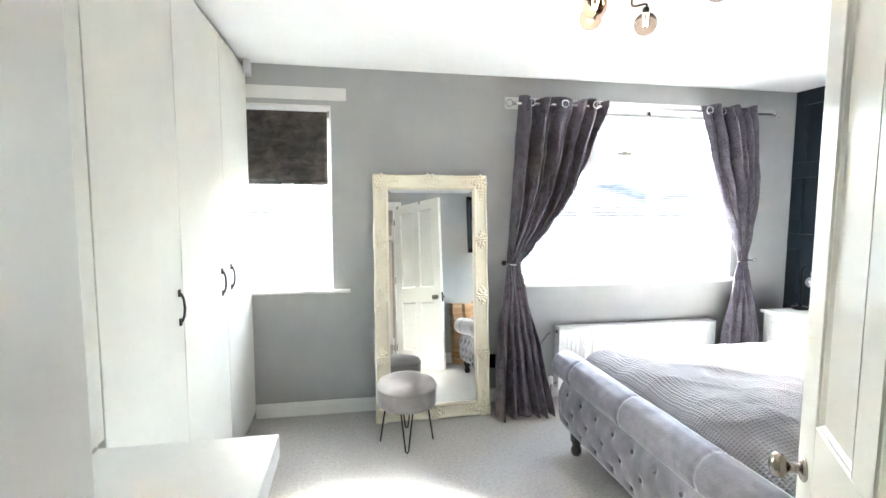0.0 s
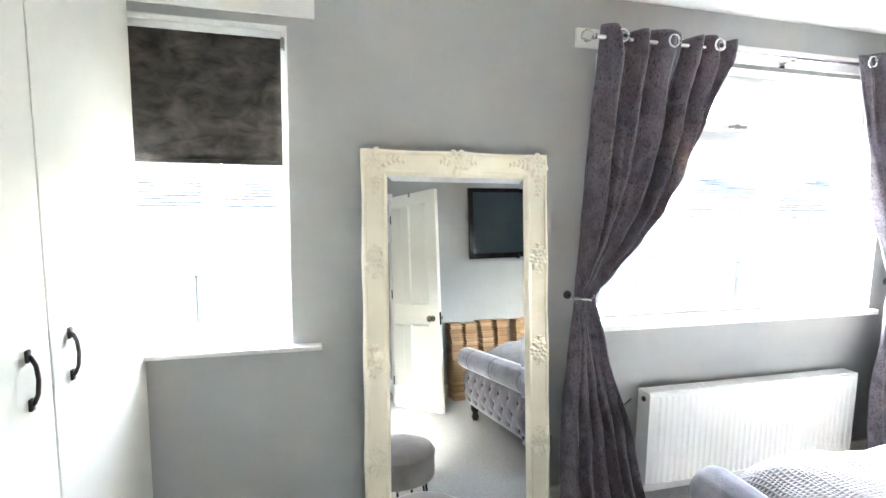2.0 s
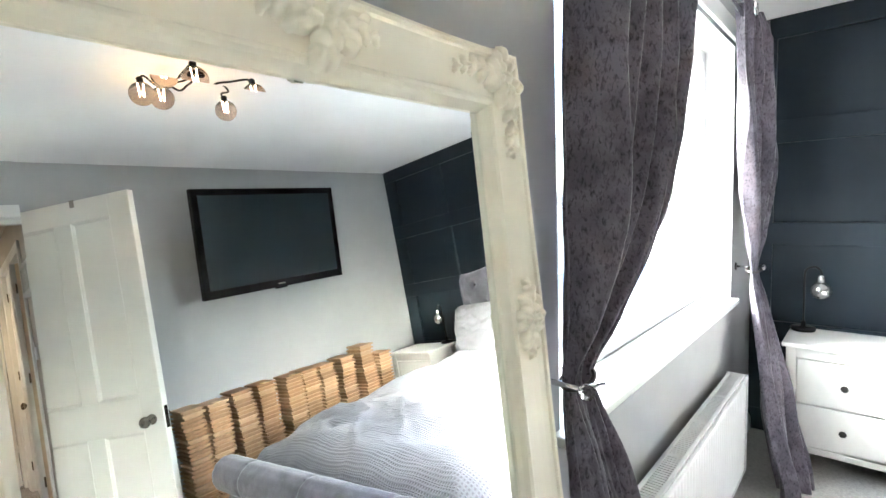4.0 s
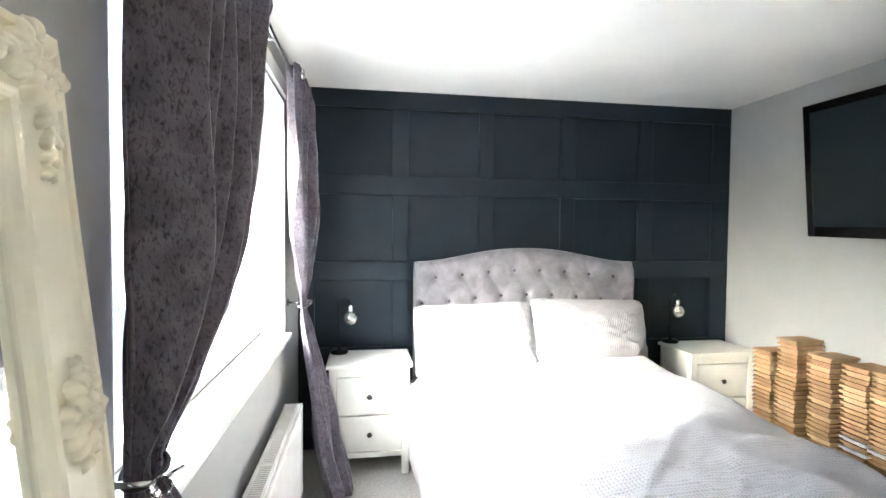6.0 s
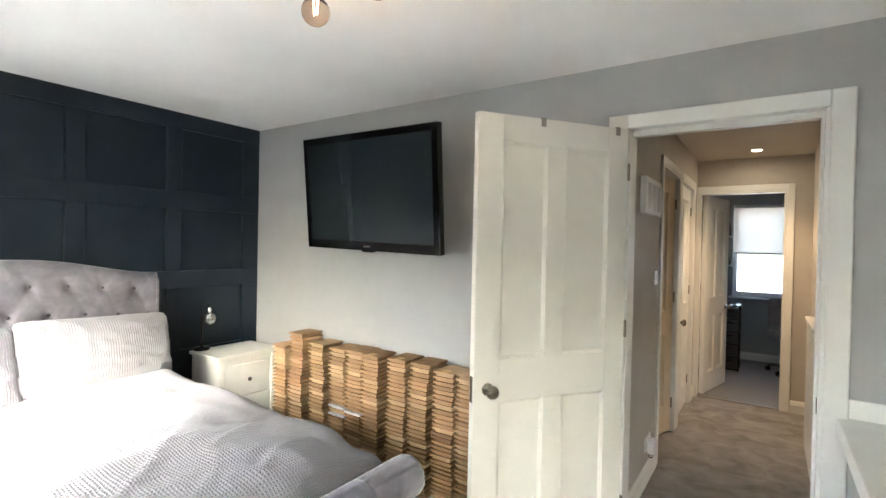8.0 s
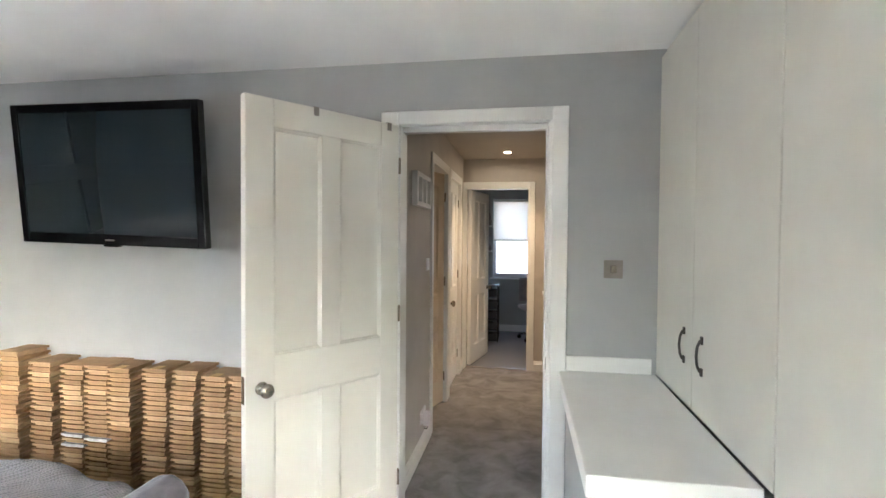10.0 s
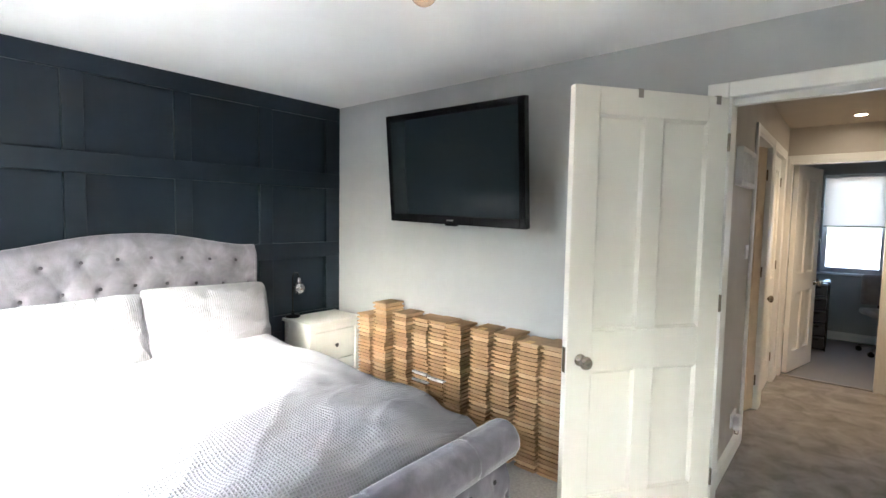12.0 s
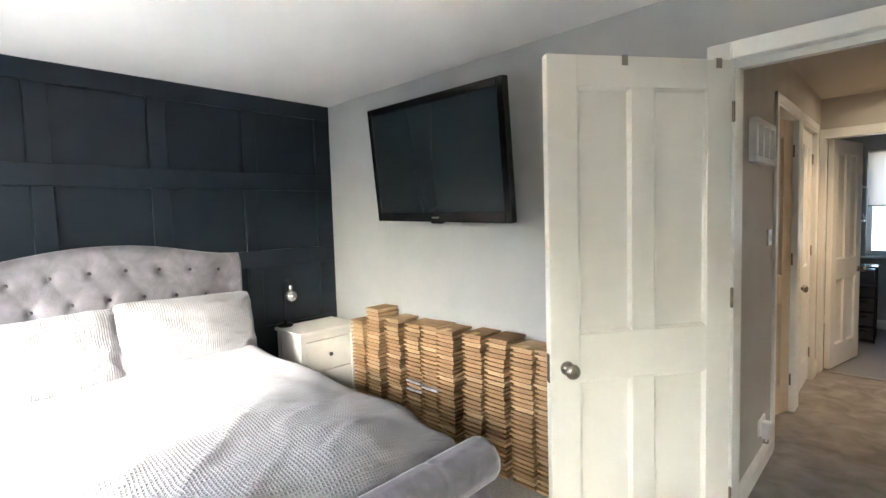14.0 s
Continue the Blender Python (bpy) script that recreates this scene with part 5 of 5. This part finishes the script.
pf = thing("picture_frame", HXL, -0.67, 1.735, 0, "white triple photo frame on the landing wall", "picture frame")
bm = bmesh.new()
for y in (-0.20, -0.067, 0.067, 0.20):
    bm_box(bm, -0.035, 0, y - 0.014, y + 0.014, -0.09, 0.09, 0.003)
for z in (-0.09, 0.09):
    bm_box(bm, -0.0345, 0, -0.214, 0.214, z - 0.014, z + 0.014, 0.003)
part("frame", bm, M_WHITE, pf)
for y in (-0.133, 0, 0.133):
    part("print", box(-0.012, -0.004, y - 0.055, y + 0.055, -0.078, 0.078), M_BLINDW, pf, "pale blank print")
hs = thing("light_switch", HXL, -0.93, 1.25, 0, "white plastic light switch on the landing wall", "light switch")
part("plate", box(-0.009, 0, -0.043, 0.043, -0.043, 0.043, 0.003), M_PVC, hs)
part("rocker", box(-0.013, -0.008, -0.012, 0.012, -0.016, 0.016, 0.002), M_PVC, hs)
so = thing("wall_socket", HXL, -0.80, 0.24, 0, "white wall socket with a plug-in air freshener", "wall socket")
part("plate", box(-0.010, 0, -0.073, 0.073, -0.043, 0.043, 0.003), M_PVC, so)
fr = part("plug", box(-0.055, -0.009, -0.01, 0.045, -0.06, 0.035, 0.012), M_PVC, so, "white plug-in air freshener")
part("vial", box(-0.040, -0.018, 0.004, 0.03, -0.085, -0.058, 0.004), M_CRYSTAL, fr)
dl = thing("ceiling_downlight", -0.44, -2.50, HH, 0, "small round lit downlight in the landing ceiling", "downlight")
part("rim", lathe(((0.036, -0.001), (0.046, -0.001), (0.046, -0.005), (0.038, -0.007), (0.036, -0.001)), 28), M_CHROME, dl, "", True)
part("lens", lathe(((0, -0.003), (0.036, -0.003), (0.036, -0.001), (0, -0.001)), 24), M_LED, dl)
hl = new("landing_light", bpy.data.lights.new("landing_light", "SPOT"))
hl.data.energy = 5.0
hl.data.color = (1.0, 0.68, 0.42)
hl.data.spot_size = radians(100)
hl.data.spot_blend = 0.9
hl.data.shadow_soft_size = 0.035
hl.location = (-0.44, -2.50, HH - 0.012)

# ---- far room ----
FY = -5.12
structure("floor_far", box(-1.6, 0.45, FY, HYF - 0.08, -0.12, -0.001), M_FCARPET, "grey carpet of the far room, its dim cool light put into the colour", "floor")
structure("ceiling_far", box(-1.6, 0.45, FY - 0.2, HYF - 0.1, 2.30, 2.4), M_CEIL, "white ceiling of the far room", "ceiling")
structure("wall_far_east", box(0.35, 0.45, FY, HYF - 0.1, 0, 2.3), M_WALL, "grey wall of the far room", "wall")
structure("wall_far_west", box(-1.7, -1.6, FY, HYF - 0.1, 0, 2.3), M_WALL, "grey wall of the far room", "wall")
bm = bmesh.new()
FWI = (-0.750, -0.140, 0.825, 2.03)
for x0, x1, z0, z1 in ((-1.7, FWI[0], 0, 2.3), (FWI[0], FWI[1], 0, FWI[2]), (FWI[0], FWI[1], FWI[3], 2.3), (FWI[1], 0.45, 0, 2.3)):
    bm_box(bm, x0, x1, FY - 0.2, FY, z0, z1)
structure("wall_far_south", bm, M_WALL, "grey wall with a window in the far room", "wall")
fw = thing("window_3", (FWI[0] + FWI[1]) / 2, FY - 0.12, FWI[2], 0, "white framed window of the far room", "window", kind="structure")
hx, hz = (FWI[1] - FWI[0]) / 2, FWI[3] - FWI[2]
bm = bmesh.new()
for q in ((-hx, -hx + 0.05, 0, hz), (hx - 0.05, hx, 0, hz), (-hx + 0.05, hx - 0.05, 0, 0.06), (-hx + 0.05, hx - 0.05, hz - 0.05, hz)):
    bm_box(bm, q[0], q[1], -0.03, 0.03, q[2], q[3], 0.004)
part("window_frame", bm, M_PVC, fw)
p = part("pane", box(-hx + 0.05, hx - 0.05, -0.004, 0.004, 0.06, hz - 0.05), M_GLASS, fw)
p.visible_shadow = False
part("window_sill", box(-hx - 0.04, hx + 0.04, 0.03, 0.15, -0.025, 0.0, 0.004), M_WHITE, fw)
rb = thing("roller_blind", fw.location.x, FY - 0.03, 1.405, 0, "pale roller blind half lowered over the far window", "blind")
part("fabric", box(-hx + 0.01, hx - 0.01, -0.0015, 0.0015, 0.0, 0.60), M_SHEER, rb)
part("hem_bar", box(-hx + 0.01, hx - 0.01, -0.006, 0.006, -0.018, 0.0, 0.003), M_GRILLE, rb)
part("roller", tube([(-hx + 0.005, 0, 0.605), (hx - 0.005, 0, 0.605)], 0.018, 10), M_BLINDW, rb)
skirting("baseboard_far", -1.6, FY, 0.35, FY, -1, 0.10)
tw = thing("drawer_tower", -0.160, -4.45, 0, 0, "black plastic drawer tower beside the far door", "drawer unit")
for sx in (-0.115, 0.100):
    for sy in (-0.17, 0.155):
        part("post", box(sx, sx + 0.015, sy, sy + 0.015, 0, 0.77, 0.002), M_BLACKP, tw)
part("top", box(-0.12, 0.12, -0.175, 0.175, 0.77, 0.785, 0.003), M_BLACKP, tw, "black plastic top tray")
for k in range(5):
    z = 0.03 + 0.148 * k
    part("shelf", box(-0.115, 0.115, -0.17, 0.17, z - 0.012, z - 0.004), M_BLACKP, tw)
    d = part("drawer", box(-0.098, 0.098, -0.16, 0.165, z, z + 0.115, 0.006), M_DRAWER, tw, "smoked translucent drawer")
    part("lip", box(-0.05, 0.05, 0.164, 0.176, z + 0.09, z + 0.102, 0.003), M_BLACKP, d)
for z, items in ((1.24, ((-0.06, 0.12, 0.05), (0.07, 0.20, 0.03), (-0.09, 0.09, 0.03))), (1.62, ((0.0, 0.16, 0.05), (0.10, 0.10, 0.04), (-0.08, 0.19, 0.035)))):
    s = thing("wall_shelf", -0.02, FY + 0.10, z, 0, "small white wall shelf in the far room", "shelf", "far room shelves")
    part("board", box(-0.115, 0.16, -0.10, 0.10, -0.02, 0.0, 0.003), M_WHITE, s)
    part("bracket", box(-0.01, 0.01, -0.10, 0.07, -0.07, -0.02, 0.003), M_WHITE, s)
    for dx, h, r in items:
        o = tagged(mesh_ob("ornament_jar", lathe(((0, 0), (r * 0.8, 0), (r, h * 0.3), (r * 0.7, h * 0.75), (r * 0.45, h * 0.85), (r * 0.5, h), (0, h)), 16), M_PINK, True), "small dark ornament jar on the shelf", "ornament", "shelf ornaments")
        o.location = (-0.01 + dx, FY + 0.10, z)
ch = thing("desk_chair", -0.80, -4.55, 0, 200, "grey swivel desk chair in the far room", "chair")
part("seat", box(-0.21, 0.21, -0.21, 0.21, 0.42, 0.49, 0.03, 3), M_STOOL, ch, "", True)
part("backrest", box(-0.19, 0.19, 0.19, 0.25, 0.52, 0.86, 0.03, 3), M_STOOL, ch, "", True)
part("back_strut", tube([(0, 0.10, 0.43), (0, 0.27, 0.45), (0, 0.275, 0.62)], 0.012, 8), M_BLACKP, ch)
part("column", tube([(0, 0, 0.08), (0, 0, 0.42)], 0.022, 12), M_CHROME, ch, "", True)
for k in range(5):
    a = 2 * math.pi * k / 5
    leg = part("leg", tube([(0, 0, 0.10), (0.25 * math.cos(a), 0.25 * math.sin(a), 0.065)], 0.014, 8), M_CHROME, ch)
    part("castor", lathe(((0, -0.012), (0.028, -0.012), (0.028, 0.012), (0, 0.012)), 14, Matrix.Translation((0.25 * math.cos(a), 0.25 * math.sin(a), 0.029)) @ pose(0, 0, 0, 90, 0, 0)), M_BLACKP, leg, "black castor wheel")

# ---- street outside ----
GZ = -3.0
# out of view; its paleness is added to bounce light through the windows
structure("ground", box(-300, 300, -300, 600, GZ - 0.2, GZ), M_BOUNCE_GROUND, "unseen street ground, made pale to bounce light up into the room", "ground")
YH = 16.0


def terrace_house(x, label):
    h = thing("terraced_house", x, YH, GZ, 0, label, "house", "houses across the street")
    W, D, E, R = 6.0, 8.0, 3.95, 5.45
    bm = bmesh.new()
    wins = ((-1.9, 1.0, 2.45, 3.7), (0.9, 1.0, 2.45, 3.7), (-1.9, 1.3, 0.6, 2.0))
    xs = [-W / 2, -2.4, -1.4, 0.4, 1.4, W / 2]
    for a, b in ((0, 1), (2, 3), (4, 5)):
        bm_box(bm, xs[a], xs[b], 0, 0.4, 0, E)
    for (a, b), spans in (((1, 2), ((0, 0.6), (2.0, 2.45), (3.7, E))), ((3, 4), ((0, 0.02), (2.1, 2.45), (3.7, E)))):
        for z0, z1 in spans:
            bm_box(bm, xs[a], xs[b], 0, 0.4, z0, z1)
    bm_box(bm, -W / 2, W / 2, D - 0.4, D, 0, E)
    part("wall", bm, M_STONE, h, "pale sandstone front")
    for cx, z0, z1 in ((-1.9, 2.45, 3.7), (0.9, 2.45, 3.7), (-1.9, 0.6, 2.0)):
        bm = bmesh.new()
        for q in ((-0.5, -0.44, z0, z1), (0.44, 0.5, z0, z1), (-0.44, 0.44, z0, z0 + 0.06), (-0.44, 0.44, z1 - 0.06, z1), (-0.44, 0.44, (z0 + z1) / 2 - 0.03, (z0 + z1) / 2 + 0.03), (-0.03, 0.03, z0 + 0.06, z1 - 0.06)):
            bm_box(bm, cx + q[0], cx + q[1], 0.08, 0.15, q[2], q[3])
        w = part("window", bm, M_PVC, h)
        part("pane", box(cx - 0.46, cx + 0.46, 0.11, 0.12, z0 + 0.04, z1 - 0.04), M_GLASSD, w)
        part("sill", box(cx - 0.6, cx + 0.6, -0.08, 0.1, z0 - 0.12, z0), M_STONE, w)
        part("lintel", box(cx - 0.65, cx + 0.65, -0.02, 0.1, z1, z1 + 0.2), M_STONE, w)
    part("door", box(0.42, 1.38, 0.12, 0.18, 0.02, 2.08), M_GLASSD, h)
    roof = part("roof", box(-W / 2, W / 2, 0.1, D - 0.1, E - 0.02, E + 0.02), M_SLATE, h)
    for side in (0, 1):
        for k in range(16):
            y0, y1 = lerp(-0.25, D / 2, k / 16), lerp(-0.25, D / 2, (k + 1) / 16) + 0.06
            z0, z1 = lerp(E, R, k / 16), lerp(E, R, (k + 1) / 16)
            bm = bmesh.new()
            pts = [(-W / 2, y0, z0 + 0.05), (W / 2, y0, z0 + 0.05), (W / 2, y1, z1 + 0.03), (-W / 2, y1, z1 + 0.03), (-W / 2, y0, z0), (W / 2, y0, z0), (W / 2, y1, z1 - 0.03), (-W / 2, y1, z1 - 0.03)]
            if side:
                pts = [(a, D - b, c) for a, b, c in pts]
            vs = [bm.verts.new(p) for p in pts]
            for f in ((0, 1, 2, 3), (7, 6, 5, 4), (0, 4, 5, 1), (2, 6, 7, 3), (1, 5, 6, 2), (0, 3, 7, 4)):
                bm.faces.new([vs[j] for j in f])
            bmesh.ops.recalc_face_normals(bm, faces=bm.faces)
            part("slate_course", bm, M_SLATE, roof)
    part("gutter", tube([(-W / 2, -0.25, E - 0.03), (W / 2, -0.25, E - 0.03)], 0.06, 8), M_GRILLE, h)
    ch = part("chimney", box(2.3, 3.3, D / 2 - 0.4, D / 2 + 0.4, R - 0.5, R + 1.1, 0.02), M_STONE, h)
    for k in range(3):
        part("chimney_pot", lathe(((0, 0), (0.13, 0), (0.11, 0.4), (0.13, 0.45), (0, 0.45)), 12, Matrix.Translation((2.5 + 0.3 * k, D / 2, R + 1.1))), M_BEIGE, ch)
    part("drainpipe", tube([(W / 2 - 0.1, -0.08, 0), (W / 2 - 0.1, -0.08, E - 0.1)], 0.04, 8), M_GRILLE, h)
    return h


h0 = terrace_house(7.6, "sandstone terraced house with a slate roof across the street")
for k in (-3, -2, -1, 1, 2, 3):
    copy_thing(h0, pose(7.6 + 6.0 * k, YH, GZ))
